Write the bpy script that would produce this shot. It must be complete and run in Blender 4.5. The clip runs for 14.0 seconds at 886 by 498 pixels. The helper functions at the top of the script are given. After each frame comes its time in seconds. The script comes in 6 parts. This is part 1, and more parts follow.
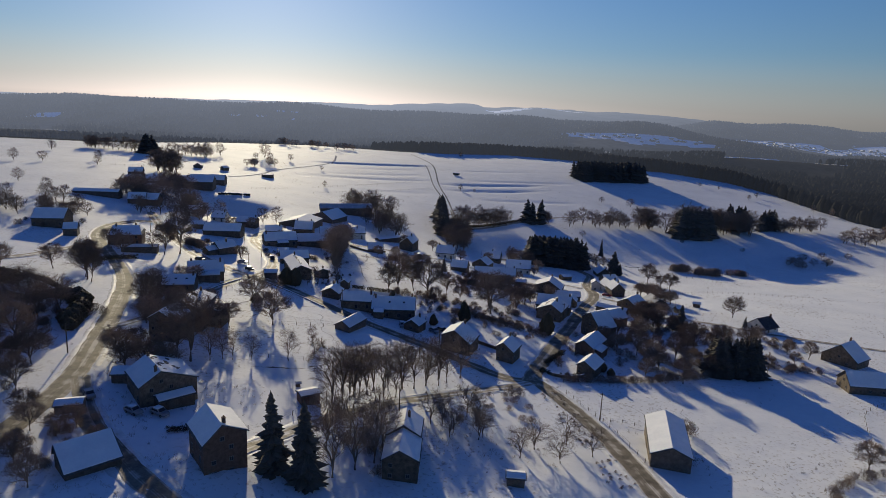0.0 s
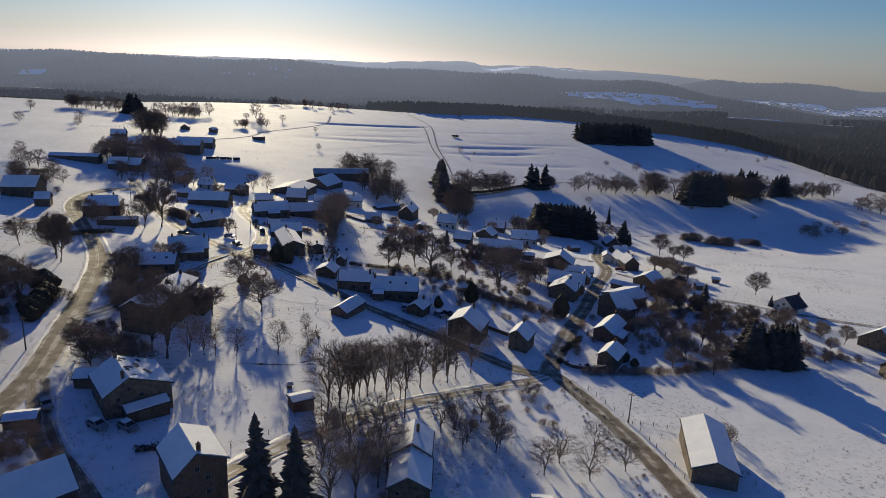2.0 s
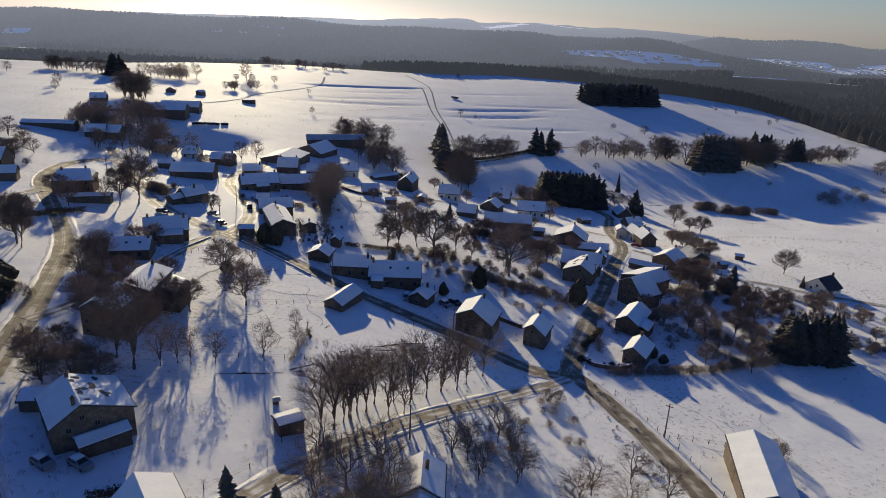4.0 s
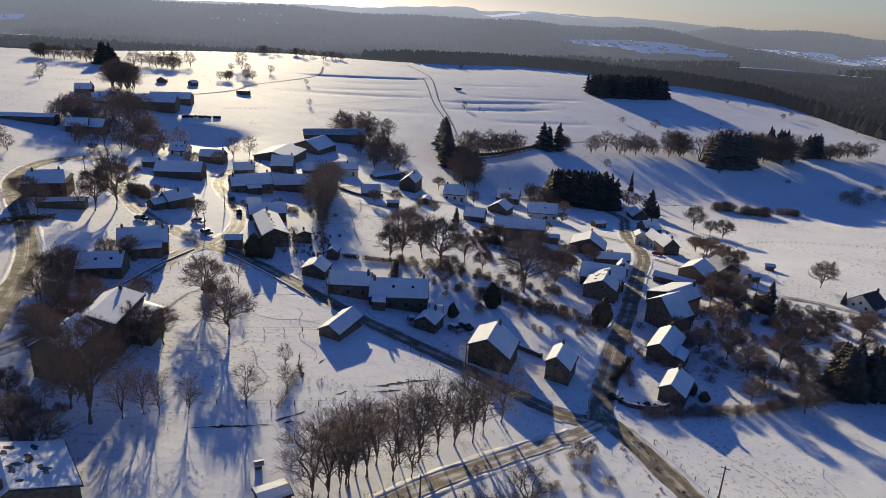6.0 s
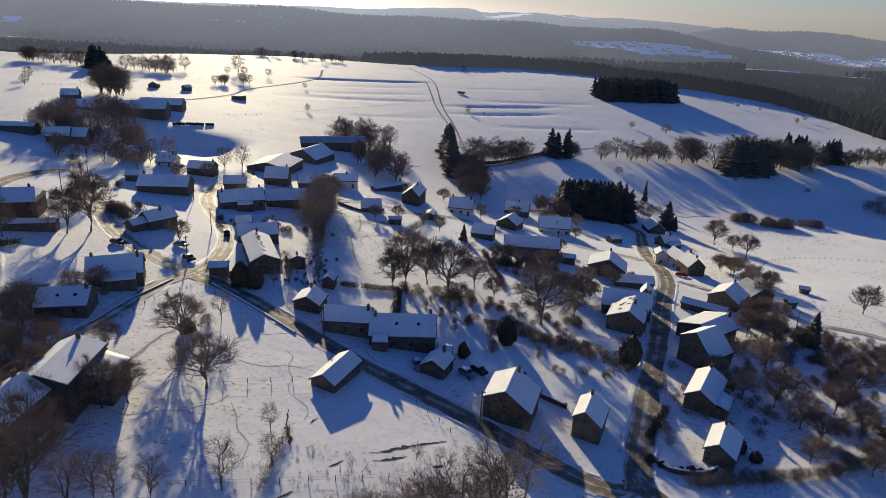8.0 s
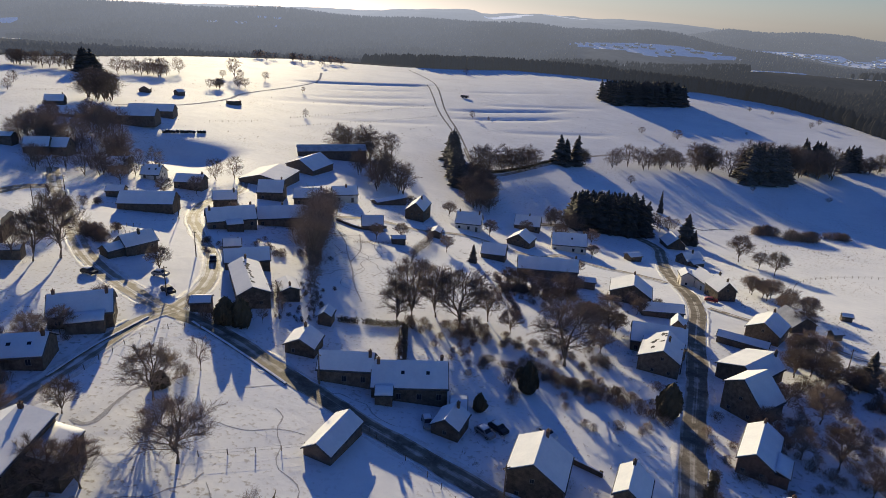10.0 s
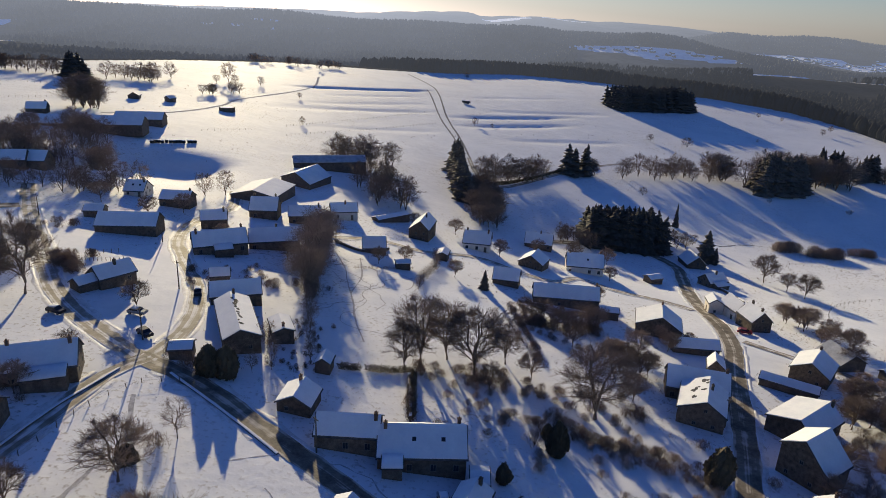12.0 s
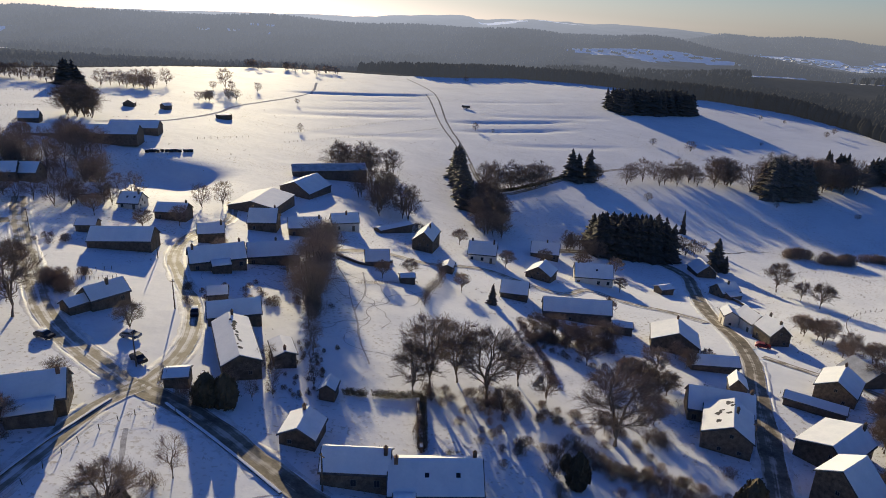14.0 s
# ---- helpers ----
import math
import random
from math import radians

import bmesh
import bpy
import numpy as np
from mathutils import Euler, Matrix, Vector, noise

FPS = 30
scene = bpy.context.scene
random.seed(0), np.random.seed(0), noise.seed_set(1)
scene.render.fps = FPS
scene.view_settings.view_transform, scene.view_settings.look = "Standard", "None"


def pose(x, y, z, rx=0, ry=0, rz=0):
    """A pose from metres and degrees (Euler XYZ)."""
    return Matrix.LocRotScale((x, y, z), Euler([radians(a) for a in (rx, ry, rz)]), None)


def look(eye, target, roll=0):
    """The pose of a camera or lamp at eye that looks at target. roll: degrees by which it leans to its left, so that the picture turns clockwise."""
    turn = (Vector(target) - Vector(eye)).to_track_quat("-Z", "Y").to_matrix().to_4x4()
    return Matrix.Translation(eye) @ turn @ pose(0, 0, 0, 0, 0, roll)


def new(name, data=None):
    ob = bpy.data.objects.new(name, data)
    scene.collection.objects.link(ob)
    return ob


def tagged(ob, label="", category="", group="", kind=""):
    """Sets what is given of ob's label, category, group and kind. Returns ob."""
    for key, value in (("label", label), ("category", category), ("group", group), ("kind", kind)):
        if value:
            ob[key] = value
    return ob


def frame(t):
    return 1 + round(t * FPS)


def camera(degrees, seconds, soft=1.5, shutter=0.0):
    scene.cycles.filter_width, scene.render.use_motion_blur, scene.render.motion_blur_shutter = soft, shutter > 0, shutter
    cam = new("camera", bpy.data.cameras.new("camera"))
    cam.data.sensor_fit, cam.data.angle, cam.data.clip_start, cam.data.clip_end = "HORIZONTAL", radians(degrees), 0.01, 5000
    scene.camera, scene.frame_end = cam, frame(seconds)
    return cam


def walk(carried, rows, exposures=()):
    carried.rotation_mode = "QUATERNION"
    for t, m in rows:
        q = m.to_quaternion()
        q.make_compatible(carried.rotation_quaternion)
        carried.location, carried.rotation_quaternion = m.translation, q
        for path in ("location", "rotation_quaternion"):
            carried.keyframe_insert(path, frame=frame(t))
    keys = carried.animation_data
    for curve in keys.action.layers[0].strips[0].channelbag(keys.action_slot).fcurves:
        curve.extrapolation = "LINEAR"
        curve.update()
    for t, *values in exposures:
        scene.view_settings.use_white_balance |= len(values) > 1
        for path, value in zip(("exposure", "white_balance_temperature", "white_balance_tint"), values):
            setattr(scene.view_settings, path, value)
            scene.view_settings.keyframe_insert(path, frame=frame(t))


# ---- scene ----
EXPO, SKY_STRENGTH, HAZE = 0.20, 0.100, 0.44
cam = camera(67.2, 14.0, 0.7)
PATH = [
    (0, (9.179, -58.708, 74.67), (9.184, -56.753, 74.248), 2.4),
    (0.5, (8.275, -53.738, 74.659), (8.286, -51.787, 74.22), 2.4),
    (1, (7.435, -48.372, 74.721), (7.451, -46.428, 74.251), 2.4),
    (1.5, (6.554, -43.195, 74.754), (6.576, -41.26, 74.252), 2.5),
    (2, (5.746, -37.641, 74.861), (5.77, -35.715, 74.324), 2.6),
    (2.5, (5.024, -32.407, 74.826), (5.052, -30.489, 74.258), 2.6),
    (3, (4.432, -26.816, 74.782), (4.463, -24.908, 74.183), 2.6),
    (3.2, (4.198, -24.692, 74.747), (4.231, -22.787, 74.137), 2.6),
    (5.3, (1.9, -1.759, 74.688), (1.938, 0.121, 74.008), 2.4),
    (5.5, (1.53, 0.296, 74.645), (1.569, 2.176, 73.965), 2.8),
    (6, (0.914, 5.637, 74.535), (0.954, 7.518, 73.857), 2.8),
    (6.5, (0.548, 10.607, 74.486), (0.587, 12.489, 73.808), 2.8),
    (7, (0.099, 15.886, 74.41), (0.137, 17.768, 73.734), 2.8),
    (7.5, (-0.313, 20.793, 74.41), (-0.277, 22.675, 73.736), 2.8),
    (8, (-0.867, 26.134, 74.407), (-0.83, 28.017, 73.732), 2.7),
    (8.2, (-1.142, 28.197, 74.336), (-1.104, 30.08, 73.663), 2.7),
    (10.5, (-4.196, 52.245, 74.534), (-4.159, 54.128, 73.862), 2.7),
    (11, (-5.114, 57.462, 74.706), (-5.079, 59.345, 74.034), 2.8),
    (11.5, (-5.981, 62.384, 74.787), (-5.944, 64.268, 74.117), 2.9),
    (12, (-6.867, 66.87, 74.904), (-6.821, 68.756, 74.238), 2.8),
    (12.5, (-7.756, 70.213, 75.088), (-7.693, 72.099, 74.425), 2.8),
    (13, (-8.534, 72.783, 75.246), (-8.469, 74.67, 74.586), 2.6),
    (13.5, (-9.042, 74.182, 75.347), (-8.983, 76.069, 74.689), 2.5),
    (14, (-9.192, 74.729, 75.253), (-9.14, 76.618, 74.596), 2.4),
]
walk(cam, [(t, look(e, g, r)) for t, e, g, r in PATH],
     [(0.0, EXPO - 0.40, 6250, 18.5), (3.0, EXPO - 0.20, 6500, 18.5), (6.0, EXPO + 0.05, 6650, 18), (14.0, EXPO + 0.05, 6650, 18)])

# ---- light ----
SUN_EL, SUN_AZ = 12.8, -15.0          # degrees above the horizon; degrees clockwise from +y
world = bpy.data.worlds.new("winter_sky")
scene.world = world
world.use_nodes = True
wn = world.node_tree
sky = wn.nodes.new("ShaderNodeTexSky")
sky.sky_type = "NISHITA"
sky.sun_disc = False
sky.sun_elevation, sky.sun_rotation = radians(SUN_EL), radians(SUN_AZ)
sky.altitude, sky.air_density, sky.dust_density, sky.ozone_density = 500, 1.0, 0.25, 5.0
wn.nodes["Background"].inputs["Strength"].default_value = SKY_STRENGTH
# winter haze takes the colour out of the sky towards the horizon
sky_dir, sky_up, band, veil = (wn.nodes.new("ShaderNode" + k) for k in ("TexCoord", "SeparateXYZ", "MapRange", "HueSaturation"))
band.interpolation_type = "SMOOTHSTEP"
band.inputs["From Min"].default_value, band.inputs["From Max"].default_value = 0.0, 0.09
band.inputs["To Min"].default_value, band.inputs["To Max"].default_value = 0.5, 1.05
# and overhead it is made slightly more violet and saturated, to tint the shade
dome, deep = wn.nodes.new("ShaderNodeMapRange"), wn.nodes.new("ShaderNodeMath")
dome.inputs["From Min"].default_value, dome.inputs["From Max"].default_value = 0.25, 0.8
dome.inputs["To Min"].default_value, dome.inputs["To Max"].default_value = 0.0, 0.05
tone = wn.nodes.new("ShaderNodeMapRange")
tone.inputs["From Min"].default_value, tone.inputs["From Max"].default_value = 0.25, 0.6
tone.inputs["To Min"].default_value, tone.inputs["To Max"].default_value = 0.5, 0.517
# dimmed towards the horizon, so the overhead sky can fill the shade more
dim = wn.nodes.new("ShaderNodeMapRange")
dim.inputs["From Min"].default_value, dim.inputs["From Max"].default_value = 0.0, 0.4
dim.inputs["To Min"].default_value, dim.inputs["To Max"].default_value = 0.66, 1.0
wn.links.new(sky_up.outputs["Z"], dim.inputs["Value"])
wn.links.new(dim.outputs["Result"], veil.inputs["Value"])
wn.links.new(sky_up.outputs["Z"], tone.inputs["Value"])
wn.links.new(tone.outputs["Result"], veil.inputs["Hue"])
wn.links.new(sky_up.outputs["Z"], dome.inputs["Value"])
wn.links.new(band.outputs["Result"], deep.inputs[0])
wn.links.new(dome.outputs["Result"], deep.inputs[1])
wn.links.new(sky_dir.outputs["Generated"], sky_up.inputs[0])
wn.links.new(sky_up.outputs["Z"], band.inputs["Value"])
wn.links.new(deep.outputs[0], veil.inputs["Saturation"])
wn.links.new(sky.outputs[0], veil.inputs["Color"])
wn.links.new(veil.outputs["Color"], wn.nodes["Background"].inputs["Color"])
sun_data = bpy.data.lights.new("sun", "SUN")
sun_data.energy, sun_data.angle, sun_data.color = 5.0, radians(0.55), (1.0, 0.885, 0.53)
sun = new("sun", sun_data)
_az, _el = radians(SUN_AZ), radians(SUN_EL)
sun.matrix_world = look((1000 * math.sin(_az) * math.cos(_el), 1000 * math.cos(_az) * math.cos(_el), 1000 * math.sin(_el)), (0, 0, 0))


# ---- materials ----
def material(name, low, high, rough=0.8, scale=1.0, bump=0.0, bump_scale=6.0, fine=8.0, island=0.0, metal=0.0, spec=0.3, coord="Object"):
    """Two colours mixed by broad and fine noise, with relief. island: spread of brightness from object to object."""
    m = bpy.data.materials.new(name)
    m.use_nodes = True
    n, l = m.node_tree.nodes, m.node_tree.links
    bsdf = n["Principled BSDF"]
    tc = n.new("ShaderNodeTexCoord")
    broad, small = n.new("ShaderNodeTexNoise"), n.new("ShaderNodeTexNoise")
    broad.inputs["Scale"].default_value, broad.inputs["Detail"].default_value = scale, 5
    small.inputs["Scale"].default_value, small.inputs["Detail"].default_value = scale * fine, 4
    for t in (broad, small):
        l.new(tc.outputs[coord], t.inputs["Vector"])
    add = n.new("ShaderNodeMath")
    add.operation = "MULTIPLY_ADD"
    l.new(small.outputs["Fac"], add.inputs[0])
    add.inputs[1].default_value = 0.5
    l.new(broad.outputs["Fac"], add.inputs[2])
    ramp = n.new("ShaderNodeMapRange")
    ramp.inputs["From Min"].default_value, ramp.inputs["From Max"].default_value = 0.5, 1.0
    l.new(add.outputs[0], ramp.inputs["Value"])
    mix = n.new("ShaderNodeMix")
    mix.data_type = "RGBA"
    l.new(ramp.outputs["Result"], mix.inputs["Factor"])
    mix.inputs["A"].default_value, mix.inputs["B"].default_value = (*low, 1), (*high, 1)
    out = mix.outputs["Result"]
    if island:
        info = n.new("ShaderNodeObjectInfo")
        rng = n.new("ShaderNodeMapRange")
        rng.inputs["To Min"].default_value, rng.inputs["To Max"].default_value = 1 - island, 1 + island
        l.new(info.outputs["Random"], rng.inputs["Value"])
        hsv = n.new("ShaderNodeHueSaturation")
        l.new(rng.outputs["Result"], hsv.inputs["Value"])
        l.new(out, hsv.inputs["Color"])
        out = hsv.outputs["Color"]
    l.new(out, bsdf.inputs["Base Color"])
    bsdf.inputs["Roughness"].default_value, bsdf.inputs["Metallic"].default_value = rough, metal
    bsdf.inputs["Specular IOR Level"].default_value = spec
    if bump:
        b = n.new("ShaderNodeBump")
        bn = n.new("ShaderNodeTexNoise")
        bn.inputs["Scale"].default_value, bn.inputs["Detail"].default_value = bump_scale, 5
        l.new(tc.outputs[coord], bn.inputs["Vector"])
        b.inputs["Distance"].default_value, b.inputs["Strength"].default_value = bump, 0.8
        l.new(bn.outputs["Fac"], b.inputs["Height"])
        l.new(b.outputs["Normal"], bsdf.inputs["Normal"])
    return m


def snow_ground():
    """Snow with wind relief, footmarks and blades of grass that show through here and there."""
    m = material("snow_field", (0.74, 0.76, 0.80), (0.86, 0.87, 0.89), 0.76, 0.05, 0.36, 0.13, 9, spec=0.07)
    n, l = m.node_tree.nodes, m.node_tree.links
    bsdf = n["Principled BSDF"]
    base = bsdf.inputs["Base Color"].links[0].from_socket
    tc = n.new("ShaderNodeTexCoord")
    area, tuft = n.new("ShaderNodeTexNoise"), n.new("ShaderNodeTexNoise")
    area.inputs["Scale"].default_value, area.inputs["Detail"].default_value = 0.022, 3
    tuft.inputs["Scale"].default_value, tuft.inputs["Detail"].default_value = 1.1, 6
    l.new(tc.outputs["Object"], area.inputs["Vector"])
    l.new(tc.outputs["Object"], tuft.inputs["Vector"])
    r1, r2 = n.new("ShaderNodeMapRange"), n.new("ShaderNodeMapRange")
    for r, a, b in ((r1, 0.42, 0.60), (r2, 0.56, 0.68)):
        r.inputs["From Min"].default_value, r.inputs["From Max"].default_value = a, b
    l.new(area.outputs["Fac"], r1.inputs["Value"])
    l.new(tuft.outputs["Fac"], r2.inputs["Value"])
    mul = n.new("ShaderNodeMath")
    mul.operation = "MULTIPLY"
    l.new(r1.outputs["Result"], mul.inputs[0])
    l.new(r2.outputs["Result"], mul.inputs[1])
    half = n.new("ShaderNodeMath")
    half.operation = "MULTIPLY"
    half.inputs[1].default_value = 0.6
    l.new(mul.outputs[0], half.inputs[0])
    mix = n.new("ShaderNodeMix")
    mix.data_type = "RGBA"
    l.new(half.outputs[0], mix.inputs["Factor"])
    l.new(base, mix.inputs["A"])
    mix.inputs["B"].default_value = (0.22, 0.17, 0.10, 1)
    l.new(mix.outputs["Result"], bsdf.inputs["Base Color"])
    first = bsdf.inputs["Normal"].links[0].from_node
    first.inputs["Height"].links[0].from_node.inputs["Detail"].default_value = 2.5
    steps, crumbs = n.new("ShaderNodeTexNoise"), n.new("ShaderNodeBump")
    steps.inputs["Scale"].default_value, steps.inputs["Detail"].default_value, steps.inputs["Roughness"].default_value = 1.1, 3, 0.5
    l.new(tc.outputs["Object"], steps.inputs["Vector"])
    crumbs.inputs["Distance"].default_value, crumbs.inputs["Strength"].default_value = 0.055, 0.8
    l.new(steps.outputs["Fac"], crumbs.inputs["Height"])
    l.new(first.outputs["Normal"], crumbs.inputs["Normal"])
    l.new(crumbs.outputs["Normal"], bsdf.inputs["Normal"])
    return m


SNOW = snow_ground()
ROOF_SNOW = material("roof_snow", (0.76, 0.78, 0.82), (0.88, 0.89, 0.91), 0.75, 0.35, 0.012, 1.4, 6, island=0.05, spec=0.1)
BANK_SNOW = material("bank_snow", (0.55, 0.54, 0.54), (0.86, 0.87, 0.89), 0.7, 0.5, 0.12, 1.8, 6)
def road_material(name, dark, pale, snow, cover):
    """Wheel tracks worn through packed snow: dark bands, a paler crown, snow left at the edges."""
    m = material(name, dark, pale, 0.75, 0.35, 0.05, 1.6, 6, spec=0.15)
    n, l = m.node_tree.nodes, m.node_tree.links
    bsdf = n["Principled BSDF"]
    base = bsdf.inputs["Base Color"].links[0].from_socket
    uv, sep = n.new("ShaderNodeUVMap"), n.new("ShaderNodeSeparateXYZ")
    l.new(uv.outputs[0], sep.inputs[0])
    wave = n.new("ShaderNodeMath")
    wave.operation = "PINGPONG"
    wave.inputs[1].default_value = 0.25
    l.new(sep.outputs["X"], wave.inputs[0])          # 0 at the edges and the crown, 0.25 in both tracks
    tc, streak, lump = n.new("ShaderNodeTexCoord"), n.new("ShaderNodeTexNoise"), n.new("ShaderNodeTexNoise")
    stretch = n.new("ShaderNodeMapping")
    stretch.inputs["Scale"].default_value = (9, 0.03, 1)
    l.new(uv.outputs[0], stretch.inputs["Vector"])
    l.new(stretch.outputs[0], streak.inputs["Vector"])
    streak.inputs["Scale"].default_value, streak.inputs["Detail"].default_value = 1.0, 5
    lump.inputs["Scale"].default_value, lump.inputs["Detail"].default_value = 0.35, 6
    l.new(tc.outputs["Object"], lump.inputs["Vector"])
    total = n.new("ShaderNodeMath")
    total.operation = "MULTIPLY_ADD"
    l.new(wave.outputs[0], total.inputs[0])
    total.inputs[1].default_value = -1.5
    l.new(streak.outputs["Fac"], total.inputs[2])
    total2 = n.new("ShaderNodeMath")
    total2.operation = "ADD"
    l.new(total.outputs[0], total2.inputs[0])
    l.new(lump.outputs["Fac"], total2.inputs[1])
    amount = n.new("ShaderNodeMapRange")
    amount.inputs["From Min"].default_value, amount.inputs["From Max"].default_value = 1.15 - cover, 1.4 - cover
    l.new(total2.outputs[0], amount.inputs["Value"])
    mix = n.new("ShaderNodeMix")
    mix.data_type = "RGBA"
    l.new(amount.outputs["Result"], mix.inputs["Factor"])
    l.new(base, mix.inputs["A"])
    mix.inputs["B"].default_value = (*snow, 1)
    l.new(mix.outputs["Result"], bsdf.inputs["Base Color"])
    return m


SLUSH = road_material("road_slush", (0.10, 0.085, 0.068), (0.28, 0.24, 0.19), (0.54, 0.50, 0.44), 0.30)
TRACK = road_material("rutted_snow", (0.20, 0.17, 0.13), (0.40, 0.36, 0.31), (0.70, 0.69, 0.69), 0.38)
TRAIL = material("trodden_snow", (0.34, 0.33, 0.33), (0.62, 0.62, 0.64), 0.95, 1.2, 0.12, 4, 6, spec=0.0)
RUT = material("trodden_rut", (0.17, 0.15, 0.135), (0.42, 0.40, 0.39), 0.95, 0.6, 0.12, 4, 6, spec=0.0)
STONE = material("rubble_stone", (0.07, 0.055, 0.042), (0.20, 0.155, 0.115), 0.9, 1.2, 0.05, 5, 5, island=0.25)
BRICK = material("old_brick", (0.10, 0.06, 0.043), (0.21, 0.13, 0.095), 0.9, 1.5, 0.03, 7, 5, island=0.2)
PLASTER = material("pale_plaster", (0.55, 0.50, 0.43), (0.74, 0.70, 0.63), 0.85, 0.5, 0.01, 8, 8, island=0.12)
CLAD = material("dark_boards", (0.08, 0.062, 0.05), (0.18, 0.14, 0.11), 0.8, 1.0, 0.02, 6, 6, island=0.2)
SLATE = material("slate_roof", (0.05, 0.05, 0.06), (0.13, 0.13, 0.14), 0.85, 1.2, 0.02, 8, 5, island=0.2, spec=0.08)
SHEET = material("sheet_roof", (0.30, 0.31, 0.33), (0.55, 0.56, 0.58), 0.5, 0.4, 0.02, 4, 6)
FRAME = material("window_frame", (0.09, 0.08, 0.07), (0.22, 0.20, 0.18), 0.5, 3.0)
WOOD = material("weathered_wood", (0.08, 0.06, 0.045), (0.20, 0.16, 0.12), 0.85, 2.0, 0.01, 10)
BARK = material("bark", (0.10, 0.078, 0.062), (0.25, 0.195, 0.15), 0.9, 2.0, 0.02, 6, island=0.25)
TWIG = material("twigs", (0.15, 0.11, 0.088), (0.31, 0.235, 0.187), 0.9, 0.8, island=0.3)
NEEDLE = material("needles", (0.075, 0.066, 0.056), (0.15, 0.13, 0.108), 0.85, 0.8, island=0.3)
HEDGE = material("hedge_leaves", (0.065, 0.052, 0.032), (0.125, 0.10, 0.062), 0.85, 0.8, island=0.3)
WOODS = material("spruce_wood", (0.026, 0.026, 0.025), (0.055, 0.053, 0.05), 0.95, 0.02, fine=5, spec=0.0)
# blue-grey tint stands for haze; glow() adds its light
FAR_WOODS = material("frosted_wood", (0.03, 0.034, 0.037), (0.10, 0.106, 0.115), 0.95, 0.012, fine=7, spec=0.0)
WATER = material("dark_brook", (0.02, 0.02, 0.02), (0.07, 0.06, 0.05), 0.7, 0.6, spec=0.05)
RUBBER = material("rubber", (0.02, 0.02, 0.02), (0.04, 0.04, 0.04), 0.8)
METAL = material("grey_metal", (0.25, 0.25, 0.26), (0.4, 0.4, 0.41), 0.5, 2.0, metal=0.6)


def plain(name, colour, rough=0.4, metal=0.0):
    return material(name, [c * 0.85 for c in colour], colour, rough, 1.5, metal=metal)


GLASS = plain("dark_glass", (0.03, 0.035, 0.045), 0.08)
CAR_PAINTS = [plain("car_black", (0.02, 0.02, 0.025), 0.3), plain("car_grey", (0.25, 0.26, 0.28), 0.3),
              plain("car_red", (0.25, 0.03, 0.03), 0.3), plain("car_white", (0.7, 0.7, 0.7), 0.3)]

# ---- terrain ----
BASE = (8.373, -3.691, 0.084)
NEAR_RISES = (3.08, -0.77, -2.94, -7.58, 1.57, 3.17, 6.81, 5.08, -1.01, -9.8, -4.74, -5.4, -5.43, 5.2, 7.61, -8.08)
WIDE_RISES = ((-190, 470, 3.99), (-60, 460, -14.65), (70, 460, 4.89), (190, 420, -9.31), (-180, 300, 10.23), (190, 240, -20.3),
              (-170, 140, -5.4), (160, 110, 10.37), (300, 560, -8.51), (60, 640, -3.49), (-170, 700, 0.72), (280, 800, 6.56), (0, 860, -2.5))
CREST_X = (-900, -354, -312, -265, -173, -112, -47, 18, 93, 159, 206, 255, 291, 352, 374, 388, 420, 900)
CREST_Y = (420, 634, 686, 760, 846, 861, 875, 900, 940, 915, 879, 800, 796, 739, 677, 532, 430, 300)

RIDGE_X = (-5200, -1235, -760, -520, -279, -85, -3, 127, 275, 374, 472, 622, 706, 792, 921, 1053, 1345, 5200)
RIDGE_Z = (44, 47, 48, 46, 46, 40, 37, 38, 40, 35, 37, 34, 25, 10, -8, -24, -42, -40)
MID_X = (-5200, 850, 913, 1008, 1128, 1286, 1443, 1489, 1624, 1781, 2300, 5200)
MID_Z = (-5, -5, 0, 25, 48, 42, 44, 39, 40, 30, 15, 10)
HILL_X = (-5200, -2144, -703, -366, -254, -29, 169, 227, 538, 724, 797, 1111, 1373, 1609, 2311, 5200)
HILL_Z = (36, 37, 54, 52, 64, 79, 84, 62, 77, 74, 61, 70, 53, 28, 0, -20)


def step(a, b, v):
    u = np.clip((v - a) / (b - a), 0, 1)
    return u * u * (3 - 2 * u)


def crest(x):
    return np.interp(x, CREST_X, CREST_Y)


def banks(x, y):
    """Old field terraces on the slope: short drops towards the village."""
    z = 0.0 * x
    for x0, x1, yb, slope, drop in ((-126, -8, 728, 0.55, 2.4), (-104, -10, 650, 0.65, 0.6), (8, 112, 600, 0.42, 1.5),
                                    (14, 104, 568, 0.45, 1.4), (-130, 10, 545, 0.55, 0.5), (-95, -15, 690, 0.62, 0.5), (-120, -20, 610, 0.45, 0.55),
                                    (-80, 4, 500, 0.5, 0.45), (40, 150, 640, 0.25, 0.7), (45, 135, 535, 0.3, 0.7), (20, 120, 700, 0.35, 0.5)):
        line = yb + slope * (x - (-8 if x1 < 0 else x0))
        d = y - line
        z = z - drop * np.exp(-(d / 5.0) ** 2) * step(x0 - 14, x0 + 24, x) * (1 - step(x1 - 26, x1 + 14, x))
    return z


